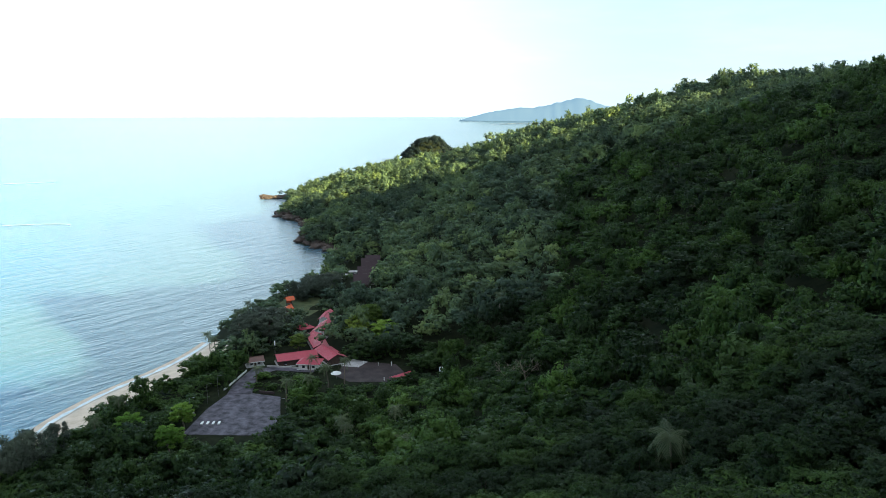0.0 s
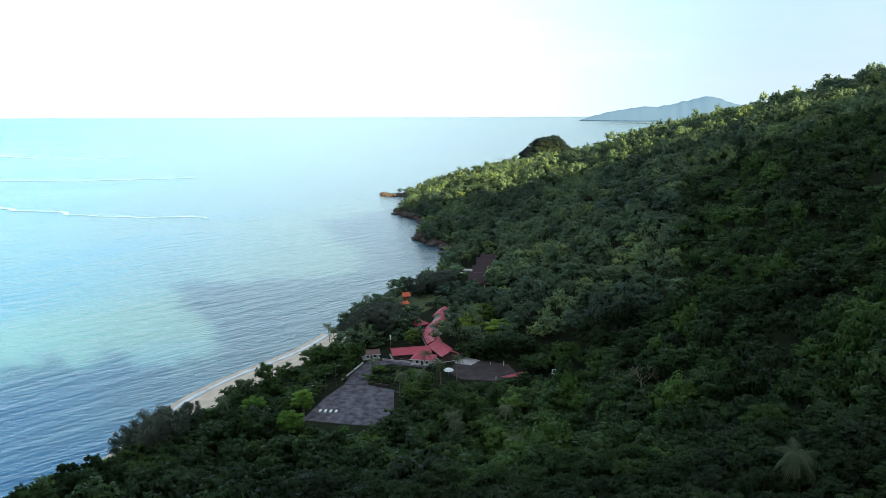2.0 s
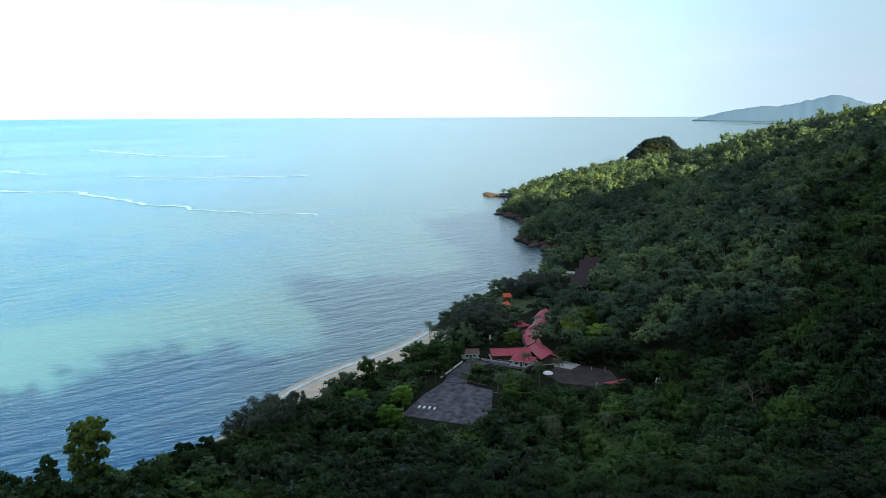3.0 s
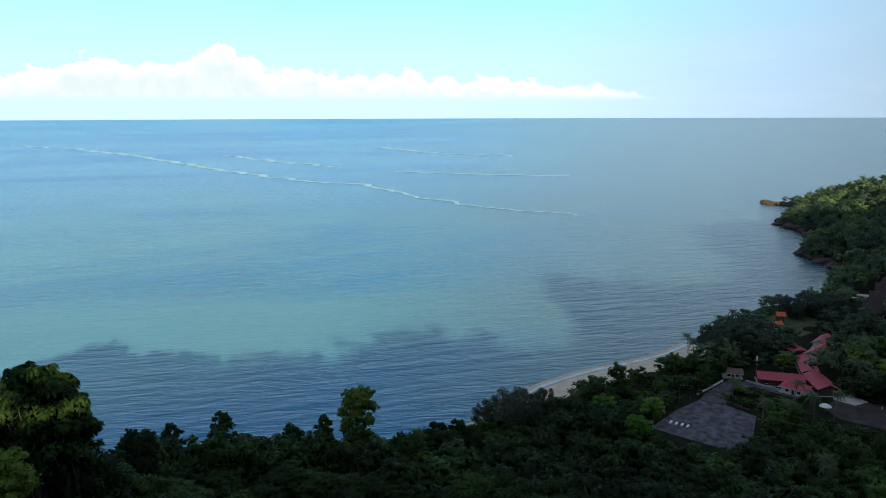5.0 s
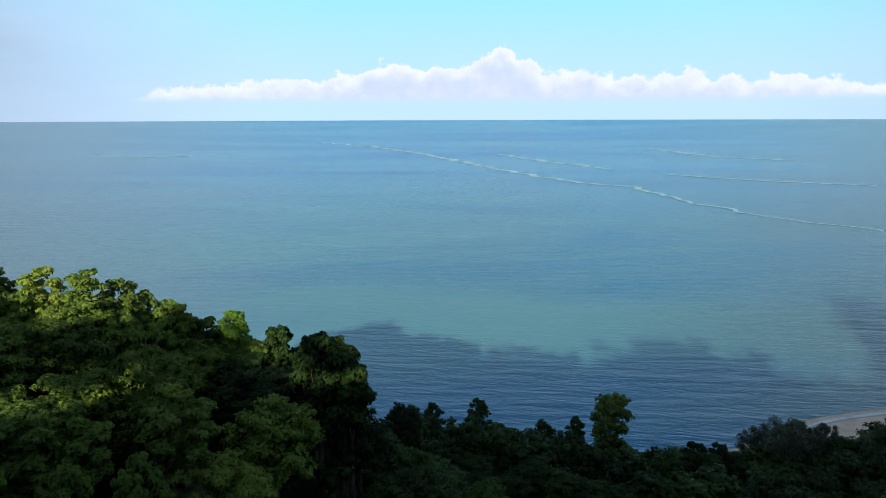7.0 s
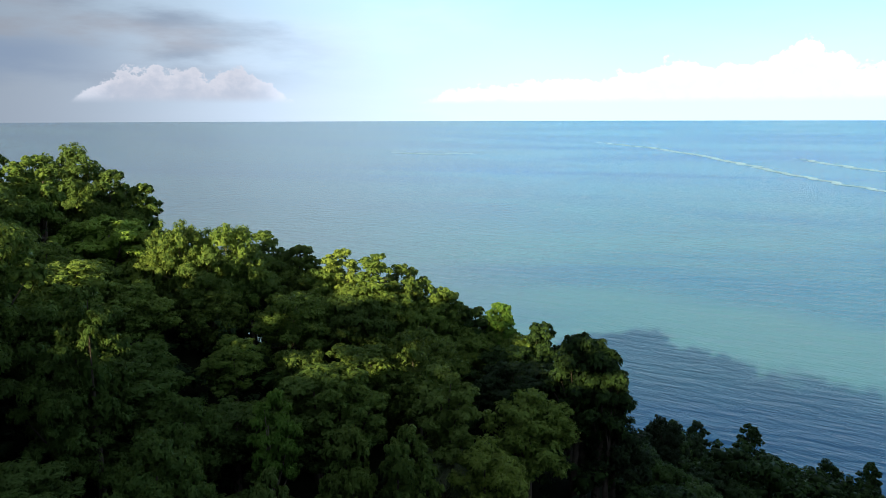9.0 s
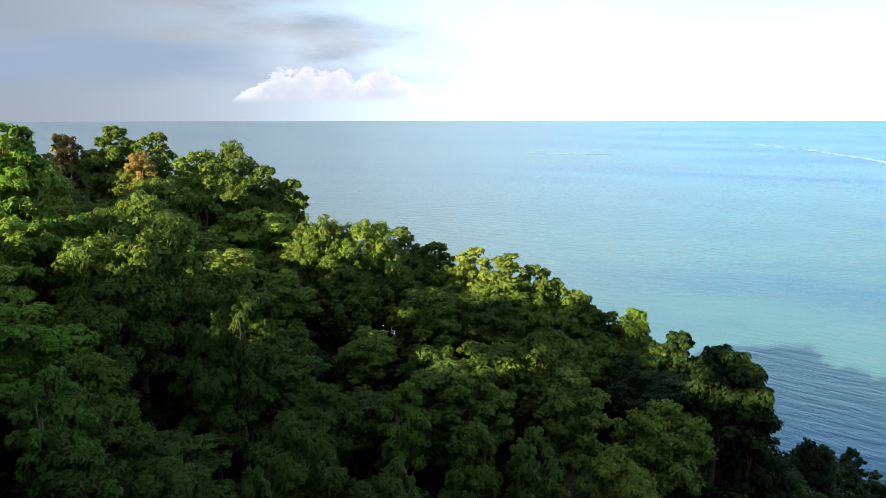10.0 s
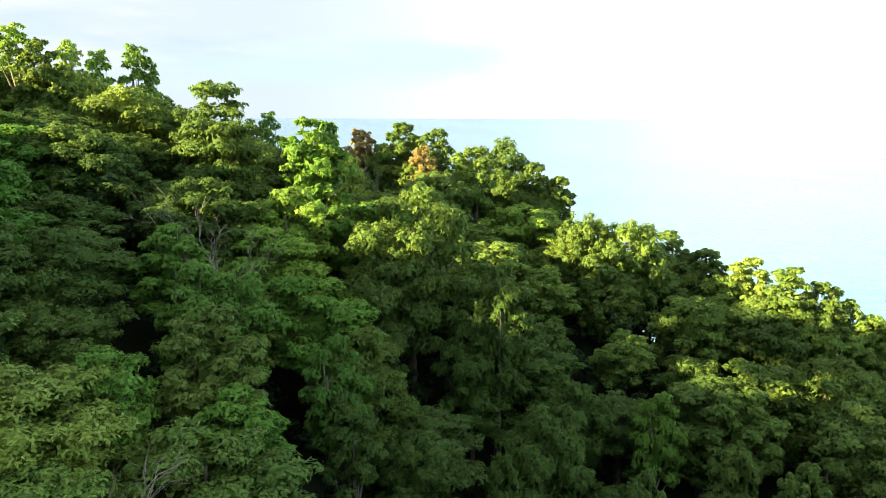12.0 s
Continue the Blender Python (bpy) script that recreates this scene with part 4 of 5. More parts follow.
def plant_palms():
    r = np.random.default_rng(5)
    spots = [(39, 92, 13.4), (-20, 224, 12.2), (0, 195, 12.3), (48, 330, 15.2), (-107, 261, 11.4), (-106, 240, 11.9), (-62, 15, 11.1), (-11, 125, 11.1), (49, 339, 11), (-2, 236, 11), (-19, 223, 11), (-87, 376, 11), (-84, 390, 11),
             (-45, 268, 12), (-37, 272, 11), (-30, 285, 11), (-24, 292, 11), (-62, 296, 7), (-40, 305, 8), (-90, 340, 10), (-52, 455, 11), (-46, 470, 11), (-96, 352, 10)]
    models = [palm_model(r) for _ in range(3)]
    for i, (x, y, h) in enumerate(spots):
        m = Matrix.LocRotScale((x, y, ground(x, y)), Euler((0, 0, r.uniform(0, 6.28))), (1.0, 1.0, h / 10.0))
        if i < len(models):
            models[i].matrix_basis = m
        else:
            root = models[i % len(models)]
            copy_thing(root, m @ Matrix.Diagonal([1 / c for c in root.scale] + [1]))


def casuarina_model(r):
    root = tagged(new("casuarina_tree"), "tall grey-green casuarina with wispy needle foliage by the beach", "tree", "casuarinas by the beach")
    H, R = 20.0, 5.5
    lobes = []
    for i in range(34):
        f = (i + 0.5) / 34
        a = i * 2.39996
        q = R * (0.25 + 0.75 * math.sin(math.pi * min(1, 0.25 + 0.7 * f))) * r.uniform(0.35, 0.95)
        k = R * r.uniform(0.16, 0.30)
        lobes.append((q * math.cos(a), q * math.sin(a), H - 1.0 - 14.5 * f, k, k, k * 1.15))
    part("trunk", arrays_mesh("trunk", *tube([(0, 0, -2), (0.3, 0.1, H * 0.5), (0.1, 0.3, H * 0.97)], [0.42, 0.26, 0.05], 8), [BARK], smooth=True), root)
    for x, y, z, *_ in lobes[2::4]:
        part("branch", arrays_mesh("branch", *tube([(0.2, 0.1, z - 1.5), (x, y, z)], [0.12, 0.02], 4), [BARK], smooth=True), root)
    needles = leaves(r, lobes, 5200, 0.72, 0.9, 0.6, 0.13, 0.3, (0.3, 1.25))
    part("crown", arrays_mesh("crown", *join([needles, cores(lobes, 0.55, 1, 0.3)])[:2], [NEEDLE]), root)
    return root


def plant_casuarinas():
    r = np.random.default_rng(9)
    models = [casuarina_model(r) for _ in range(3)]
    # bearing, range, height, radius
    spots = [(29.2, 236, 21, 6.5), (28.0, 243, 19, 5.5), (30.6, 240, 17, 5), (31.5, 246, 13, 4.5), (26.5, 262, 14, 4), (12.2, 362, 15, 7.5), (11.0, 368, 15.5, 7.5), (10.6, 356, 15, 7),
             (12.9, 352, 13, 6), (9.9, 376, 13, 6), (8.3, 440, 13, 6.5), (7.2, 452, 14.5, 8), (6.4, 445, 13, 7), (5.9, 462, 13, 7), (5.2, 470, 11, 6), (7.8, 436, 10, 5)]
    for i, (b, q, h, rad) in enumerate(spots):
        x, y = polar(b, q)
        m = Matrix.LocRotScale((x, y, ground(x, y)), Euler((0, 0, r.uniform(0, 6.28))), (rad / 5.5, rad / 5.5, h / 20.0))
        if i < len(models):
            models[i].matrix_basis = m
        else:
            root = models[i % len(models)]
            copy_thing(root, m @ Matrix.Diagonal([1 / c for c in root.scale] + [1]))


def bare_tree(b, q, h, seed):
    r = np.random.default_rng(seed)
    x, y = polar(b, q)
    root = tagged(new("bare_tree"), "leafless pale grey tree with thin twisting branches", "tree", "bare trees")
    root.matrix_basis = pose(x, y, ground(x, y))
    part("trunk", arrays_mesh("trunk", *tube([(0, 0, -2), (0.3, 0.2, h * 0.35), (0.1, 0.5, h * 0.6)], [0.26, 0.19, 0.14], 7), [PALEBARK], smooth=True), root)

    def grow(p, d, length, rad, depth, out):
        mid = p + d * length * 0.5 + Vector(r.uniform(-0.12, 0.12, 3)) * length
        tip = p + d * length
        out.append(tube([p, mid, tip], [rad, rad * 0.75, rad * 0.5], 5))
        if depth:
            for _ in range(3):
                grow(tip if r.uniform() < 0.6 else mid, (d + Vector(r.uniform(-0.75, 0.75, 3)) + Vector((0, 0, 0.15))).normalized(), length * r.uniform(0.55, 0.8), rad * 0.55, depth - 1, out)

    for k in range(4):
        out = []
        a = k * 1.7 + r.uniform(0, 0.6)
        grow(Vector((0.15, 0.4, h * (0.38 + 0.06 * k))), Vector((math.cos(a), math.sin(a), 0.9)).normalized(), h * 0.24, 0.10, 3, out)
        part("branch", arrays_mesh("branch", *join(out), [PALEBARK], smooth=True), root)


plant_palms()
plant_casuarinas()
for _i, _spot in enumerate([(139.5, 34, 12), (128.5, 62, 16), (-10.5, 232, 15), (-9.0, 240, 14), (-24, 330, 15), (117.0, 100, 13)]):
    bare_tree(*_spot, 40 + _i)

# ---------------------------------------------------------------- beach, rocks, islands
FOAM = plain("surf_foam", (0.45, 0.52, 0.55), (0.72, 0.76, 0.77), 0.8, 0.6, 0.1)
SLICK = plain("pale_slick", (0.30, 0.47, 0.58), (0.42, 0.58, 0.66), 0.02, 0.4, 0.05)
ROCK = plain("shore_rock", (0.030, 0.022, 0.020), (0.10, 0.072, 0.058), 0.7, 0.9, 0.8)
ASPHALT = plain("worn_asphalt", (0.018, 0.016, 0.022), (0.130, 0.118, 0.148), 0.9, 0.85, 0.3)
DIRT = plain("brown_earth", (0.022, 0.016, 0.017), (0.058, 0.042, 0.042), 0.6, 0.95, 0.5)
CONCRETE = plain("pale_concrete", (0.30, 0.29, 0.29), (0.50, 0.48, 0.47), 1.0, 0.85, 0.2)
PLASTER = plain("white_plaster", (0.55, 0.54, 0.52), (0.78, 0.77, 0.75), 0.8, 0.8, 0.1)
WHITE = plain("white_paint", (0.70, 0.70, 0.70), (0.84, 0.84, 0.84), 1.0, 0.6, 0.05)
GRASS = plain("rough_grass", (0.030, 0.050, 0.016), (0.085, 0.095, 0.035), 0.8, 0.95, 0.6)
DARKWOOD = plain("dark_timber", (0.045, 0.028, 0.022), (0.10, 0.065, 0.05), 2.0, 0.8, 0.3)
STEEL = plain("grey_steel", (0.22, 0.22, 0.23), (0.36, 0.36, 0.37), 2.0, 0.5, 0.05, 0.6)
GLASS = plain("dark_window_glass", (0.02, 0.025, 0.03), (0.05, 0.06, 0.065), 1.0, 0.15, 0.0)


def sheet_metal(name, a, b, pitch=0.45):
    """Painted ribbed roofing, a little faded."""
    k = Mat(name)
    p = k.place(world=False)
    fade = k.noise(p, 0.25, 4)
    fine = k.noise(p, 2.5, 4)
    k.base(k.mix(k.math("ADD", k.math("MULTIPLY", fade, 0.7), k.math("MULTIPLY", fine, 0.3)), a, b), 0.55, 0.0, 0.4)
    w = k.n("ShaderNodeTexWave")
    w.inputs["Scale"].default_value = 1.0 / pitch
    k.t.links.new(p, w.inputs["Vector"])
    k.bump(w.outputs[1], 0.5, 0.05)
    return k.m


RED = sheet_metal("red_roofing", (0.30, 0.028, 0.050), (0.50, 0.075, 0.105))
MAROON = sheet_metal("maroon_shingles", (0.020, 0.009, 0.012), (0.050, 0.022, 0.027), 0.7)
ORANGE = sheet_metal("orange_roofing", (0.50, 0.075, 0.025), (0.70, 0.14, 0.04))
BROWNTILE = sheet_metal("brown_tiles", (0.10, 0.050, 0.040), (0.19, 0.10, 0.08))
ZINC = sheet_metal("zinc_roofing", (0.36, 0.38, 0.42), (0.62, 0.64, 0.66), 0.8)


def curve_points(knots, step):
    """Points along a smooth line through knots."""
    k = np.array(knots, float)
    t = np.concatenate([[0], np.cumsum(np.hypot(*np.diff(k, axis=0).T))])
    u = np.arange(0, t[-1], step)
    out = np.stack([np.interp(u, t, k[:, 0]), np.interp(u, t, k[:, 1])], 1)
    w = max(1, int(14 / step))
    pad = np.pad(out, ((w, w), (0, 0)), "edge")
    return np.stack([np.convolve(pad[:, i], np.ones(2 * w + 1) / (2 * w + 1), "valid") for i in (0, 1)], 1)


def ribbon(name, line, offsets, zfun, mat):
    """A strip along a line; offsets: rows of left-hand distances, one per point of the line, or constants."""
    d = np.gradient(line, axis=0)
    d /= np.linalg.norm(d, axis=1, keepdims=True)
    nrm = np.stack([-d[:, 1], d[:, 0]], 1)
    cols = [line + nrm * np.broadcast_to(np.asarray(o, float), (len(line),))[:, None] for o in offsets]
    xy = np.stack(cols, 1)
    v = np.concatenate([xy.reshape(-1, 2), zfun(xy.reshape(-1, 2)[:, 0], xy.reshape(-1, 2)[:, 1])[:, None]], 1)
    i = np.arange(len(v)).reshape(len(line), len(cols))
    f = np.stack([i[:-1, :-1], i[1:, :-1], i[1:, 1:], i[:-1, 1:]], -1).reshape(-1, 4)
    return new(name, arrays_mesh(name, v, f, [mat], smooth=True))


def shoreline():
    """The water's edge of the beach, found on the land form."""
    pts = []
    for b in np.arange(15.2, 38.5, 0.35):
        q = np.arange(200, 420, 0.5)
        x, y = -q * math.sin(radians(b)), q * math.cos(radians(b))
        z = land(x, y)
        pts.append((x[np.argmax(z < 0.25)], y[np.argmax(z < 0.25)]))
    p = np.array(pts)
    for _ in range(6):
        p[1:-1] = (p[:-2] + 2 * p[1:-1] + p[2:]) / 4
    return p


edge = shoreline()
wob = np.array([noise.noise((i * 0.17, 0, 0)) for i in range(len(edge))])
wob2 = np.array([noise.noise((i * 0.45, 7, 0)) for i in range(len(edge))])
tagged(ribbon("beach", edge, [-5, -1, 3, 8, 13, 16, 19 + 3 * wob], lambda x, y: np.maximum(land(x, y), 0.0) + 0.3, SAND), "narrow pale sand beach", "beach", kind="structure")
tagged(ribbon("surf", edge, [-2.2 - 1.0 * wob2, -1.2 + 0.5 * wob, 0.1 + 0.8 * wob2], lambda x, y: np.maximum(land(x, y), 0.0) + 0.40, FOAM), "thin line of white surf along the sand", "surf", kind="structure")
tagged(ribbon("wet_sand", edge, [0.2 + 1.2 * wob2, 1.6 + 0.8 * wob], lambda x, y: np.maximum(land(x, y), 0.0) + 0.34, plain("wet_sand", (0.24, 0.19, 0.14), (0.34, 0.27, 0.20), 0.6, 0.4, 0.1)),
       "dark wet sand at the water's edge", "beach", kind="structure")


def sea_z(x, y):
    return sea_level(np.hypot(x, y)) + 0.35


# pale lines of foam where currents meet: bearing and range
LINES = [[(66.0, 2922), (62.2, 2632), (58.2, 2242), (54.7, 1852), (48.8, 1446), (45.6, 1336), (41.6, 1256), (38.1, 1098), (36.3, 1010), (30.5, 920), (24.6, 862)], [(52.0, 2184), (47.9, 1876), (43.0, 1658)], [(40.4, 2518), (35.2, 2152), (29.5, 2054)], [(39.0, 1546), (33.1, 1466), (25.2, 1430)], [(82.2, 2322), (79.2, 2258), (75.6, 2264)]]
for _k, _line in enumerate(LINES):
    _pts = curve_points([polar(b, q) for b, q in _line], 6.0)
    _w = np.array([abs(noise.noise((i * 0.06, _k * 5.0, 0))) for i in range(len(_pts))])
    _t = np.linspace(0, 1, len(_pts))
    _wide = (8.0 + 3.0 * _w) * np.sin(np.pi * np.clip(_t * 0.96 + 0.02, 0, 1)) ** 0.5 * np.hypot(_pts[:, 0], _pts[:, 1]) / 1500
    tagged(ribbon("foam_line", _pts + np.stack([_w, _w], 1) * 30, [-_wide, _wide], sea_z, SLICK), "faint pale foam line drifting on the sea", "foam", kind="structure")


def boulder(x, y, z, sx, sy, sz, seed, label="dark brown weathered boulder at the water's edge"):
    bm = bmesh.new()
    bmesh.ops.create_icosphere(bm, subdivisions=3, radius=1.0)
    for v in bm.verts:
        n = noise.fractal(v.co * 1.3 + Vector((seed * 3.1, 0, seed)), 1.0, 2.0, 4) * 0.42
        c = noise.cell(v.co * 1.6 + Vector((seed, seed, 0))) * 0.10
        v.co *= 1.0 + n + c
        v.co = Vector((v.co.x * sx, v.co.y * sy, v.co.z * sz))
    me = bpy.data.meshes.new("boulder")
    bm.to_mesh(me)
    bm.free()
    me.materials.append(ROCK)
    ob = new("boulder", me)
    ob.matrix_basis = pose(x, y, z, 0, 0, seed * 37)
    return tagged(ob, label, "rock", "shore rocks")


def lay_rocks():
    r = np.random.default_rng(31)
    n = 0
    # stretches of rocky shore: from, to (bearing, range), count, size
    for (b0, q0), (b1, q1), count, big in (((5.0, 632), (7.6, 674), 14, 3.2), ((7.6, 676), (6.8, 740), 8, 3.0), ((6.9, 784), (9.4, 866), 12, 3.6), ((9.4, 870), (8.4, 960), 7, 3.6),
                                           ((8.2, 1052), (10.6, 1060), 20, 4.6), ((4.0, 606), (5.2, 634), 6, 2.0)):
        for i in range(count):
            f = (i + 0.5) / count
            x, y = polar(b0 + (b1 - b0) * f, q0 + (q1 - q0) * f)
            x, y = x + r.uniform(-5, 5), y + r.uniform(-7, 7)
            k = big * r.uniform(0.5, 1.5)
            boulder(x, y, max(0.0, ground(x, y)) + k * 0.1, k * r.uniform(1.0, 1.9), k * r.uniform(0.9, 1.4), k * r.uniform(0.5, 0.85), n + 1)
            n += 1


lay_rocks()


def islet(b, q, rx, ry, height, name, label, trees, seed):
    """A wooded islet: a rocky hump with trees of its own."""
    r = np.random.default_rng(seed)
    cx, cy = polar(b, q)
    base = float(sea_level(np.array([q]))[0])
    xs = np.linspace(-1.25, 1.25, 41)

    def rise(x, y):
        u, v = (x - cx) / rx, (y - cy) / ry
        d = np.hypot(u, v)
        lump = np.array([noise.noise((a * 2.1 + seed, c * 2.1, 0)) for a, c in zip(u, v)])
        return base + height * (1.08 * np.clip(1 - d ** 2.2, -0.35, 1) * (1 + 0.25 * lump)) - 1.0
    tagged(sheet(name, cx + xs * rx, cy + xs * ry, rise, [SOIL if height > 10 else ROCK]), label, "islet", kind="structure")
    vs, fs, ts, ns, n = [], [], [], [], 0
    for _ in range(trees):
        a, d = r.uniform(0, 6.283), math.sqrt(r.uniform(0, 0.86))
        x, y = cx + rx * d * math.cos(a), cy + ry * d * math.sin(a)
        z = float(rise(np.array([x]), np.array([y]))[0])
        if z < base + 0.8:
            continue
        s = r.uniform(0.75, 1.2)
        v, f, nr = leaves(r, dome_lobes(r, 5.2 * s, 10 * s, 7 * s, 7, 2.3 * s, 0.8, -0.5), 60, 1.2, 0.35)
        ns.append(nr)
        vs.append(v + np.array([x, y, z]))
        fs.append(f + n)
        n += len(v)
        ts.append(np.full(len(v), r.uniform()))
    tagged(new("islet_woods", arrays_mesh("islet_woods", np.concatenate(vs), np.concatenate(fs), [LEAF_ISLE], np.concatenate(ts), smooth=True, normals=np.concatenate(ns))), "trees covering the islet, shade and haze put into their leaf colour", "woods", kind="stuff")


islet(-2.5, 1800, 78, 70, 47, "islet_hill", "steep wooded islet off the headland", 420, 3)
islet(8.9, 1062, 11, 9, 4.0, "islet_rock", "low rocky islet with a tuft of trees", 5, 8)


def far_range():
    """Hills across the strait, so far off that they keep no detail; a blue glow stands in for haze."""
    k = Mat("hazed_hills")
    tone = k.noise(k.place(), 0.004, 4)
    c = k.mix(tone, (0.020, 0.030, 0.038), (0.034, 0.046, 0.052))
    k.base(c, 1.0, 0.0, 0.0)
    # blue emission in place of the air's haze over the hills
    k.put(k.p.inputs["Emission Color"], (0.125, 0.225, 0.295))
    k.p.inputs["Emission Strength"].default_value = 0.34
    # bearing, crest height over the sea's rim
    crest = [(-4.9, 0), (-5.4, 10), (-6.5, 34), (-7.5, 50), (-8.6, 60), (-9.7, 72), (-10.6, 70), (-11.4, 76), (-12.3, 96), (-13.2, 110), (-14.0, 122), (-14.6, 121), (-15.4, 100), (-16.4, 78), (-17.4, 66), (-20, 90), (-24, 50), (-28, 0)]
    bs = np.linspace(-28, -4.9, 120)
    hs = np.interp(-bs, [-b for b, _ in crest], [h for _, h in crest])
    hs = hs + np.array([noise.fractal((b * 1.3, 2.0, 0), 1.0, 2.0, 4) for b in bs]) * 7 * np.clip(hs / 40, 0, 1)
    verts, q0 = [], 4560.0
    prof = [(-120, -0.06), (-60, 0.30), (-20, 0.72), (0, 1.0), (40, 0.7), (160, -0.06)]
    for b, h in zip(bs, hs):
        for dq, f in prof:
            x, y = polar(b, q0 + dq)
            wav = noise.noise((b * 2.2, dq * 0.02, 4.0)) * 0.18 * (1 - abs(f - 0.5) * 1.6)
            verts.append((x, y, 80.5 + 1.1 * h * (f + wav)))
    i = np.arange(len(verts)).reshape(len(bs), len(prof))
    f = np.stack([i[:-1, :-1], i[1:, :-1], i[1:, 1:], i[:-1, 1:]], -1).reshape(-1, 4)
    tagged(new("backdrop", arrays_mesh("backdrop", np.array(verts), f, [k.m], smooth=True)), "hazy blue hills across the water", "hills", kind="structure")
    spit = curve_points([polar(b, q) for b, q in ((-7.3, 4080), (-9.5, 4200), (-11.5, 4230), (-14, 4300))], 25.0)
    w = np.linspace(3, 26, len(spit))
    tagged(ribbon("sandbar", spit, [-w, 0 * w, w], lambda x, y: sea_level(np.hypot(x, y)) + 3.0, plain("far_sand", (0.10, 0.12, 0.13), (0.17, 0.18, 0.18), 0.01, 1.0, 0.0)), "low dark sandbar far out", "sandbar", kind="structure")


far_range()

# ---------------------------------------------------------------- holiday village


def solid(name, verts, faces, mat, parent=None, bevel=0.0, label=""):
    """A small bevelled solid from a few corners."""
    bm = bmesh.new()
    vs = [bm.verts.new(v) for v in verts]
    for f in faces:
        bm.faces.new([vs[i] for i in f])
    bmesh.ops.recalc_face_normals(bm, faces=bm.faces)
    if bevel:
        bmesh.ops.bevel(bm, geom=list(bm.edges), offset=bevel, segments=1, affect="EDGES")
    me = bpy.data.meshes.new(name)
    bm.to_mesh(me)
    bm.free()
    me.materials.append(mat)
    ob = new(name, me)
    if parent:
        ob.parent = parent
    if label:
        ob["label"] = label
    return ob


BOXF = [(0, 1, 2, 3), (4, 7, 6, 5), (0, 4, 5, 1), (1, 5, 6, 2), (2, 6, 7, 3), (3, 7, 4, 0)]


def block(name, x0, x1, y0, y1, z0, z1, mat, parent=None, bevel=0.03, label=""):
    v = [(x0, y0, z0), (x1, y0, z0), (x1, y1, z0), (x0, y1, z0), (x0, y0, z1), (x1, y0, z1), (x1, y1, z1), (x0, y1, z1)]
    return solid(name, v, BOXF, mat, parent, bevel, label)


def slab4(name, a, b, c, d, thick, mat, parent, label=""):
    """A tilted plate over four corners."""
    v = [Vector(p) for p in (a, b, c, d)]
    low = [p - Vector((0, 0, thick)) for p in v]
    return solid(name, low + v, BOXF, mat, parent, 0.02, label)


def villa(name, label, x, y, turn, length, width, eave, rise, roof, wall, hip=0.0, base=6.0, over=0.9, windows=3):
    """A low building with a pitched roof of two slopes, or four if hipped. Its long axis is local x."""
    root = tagged(new(name), label, "building", "buildings of the holiday village")
    root.matrix_basis = pose(x, y, base, 0, 0, turn)
    L, Wd, t = length / 2 - over, width / 2 - over, 0.2
    block("wall", -L, L, -Wd, -Wd + t, -0.6, eave, wall, root)
    block("wall", -L, L, Wd - t, Wd, -0.6, eave, wall, root)
    block("wall", -L, -L + t, -Wd + t, Wd - t, -0.6, eave, wall, root)
    block("wall", L - t, L, -Wd + t, Wd - t, -0.6, eave, wall, root)
    block("floor_slab", -L - 0.8, L + 0.8, -Wd - 0.8, Wd + 0.8, -0.5, 0.12, CONCRETE, root)
    l, w, h = length / 2, width / 2, rise
    r = l - hip
    z = eave - 0.15
    slab4("roof_slope", (-l, -w, z), (l, -w, z), (r, 0, z + h), (-r, 0, z + h), 0.14, roof, root)
    slab4("roof_slope", (l, w, z), (-l, w, z), (-r, 0, z + h), (r, 0, z + h), 0.14, roof, root)
    if hip:
        for s in (-1, 1):
            solid("roof_hip", [(s * l, -w, z), (s * l, w, z), (s * r, 0, z + h), (s * l, -w, z - 0.14), (s * l, w, z - 0.14), (s * r, 0, z + h - 0.14)],
                  [(0, 1, 2), (3, 5, 4), (0, 3, 4, 1), (1, 4, 5, 2), (2, 5, 3, 0)], roof, root)
    else:
        for s in (-1, 1):
            solid("gable", [(s * (L - 0.1), -Wd, eave), (s * (L - 0.1), Wd, eave), (s * (L - 0.1), 0, eave + h * Wd / w), (s * L, -Wd, eave), (s * L, Wd, eave), (s * L, 0, eave + h * Wd / w)],
                  [(0, 1, 2), (3, 5, 4), (0, 3, 4, 1), (1, 4, 5, 2), (2, 5, 3, 0)], wall, root)
    block("ridge_cap", -r, r, -0.16, 0.16, z + h - 0.03, z + h + 0.07, roof, root)
    for s in (-1, 1):
        block("fascia", -l, l, s * w - 0.03, s * w + 0.03, z - 0.30, z - 0.02, WHITE if wall is PLASTER else DARKWOOD, root)
    for k in range(windows):
        px = -L + (k + 0.5) * 2 * L / windows
        for s in (-1, 1):
            win = block("window", px - 0.6, px + 0.6, s * Wd - 0.05, s * Wd + 0.05, 0.9, 2.0, GLASS, root)
            block("frame", px - 0.68, px + 0.68, s * Wd - 0.07, s * Wd + 0.07, 0.8, 0.9, WHITE, win)
    block("door", -0.45, 0.45, -Wd - 0.04, -Wd + 0.04, 0.12, 2.1, DARKWOOD, root)
    return root


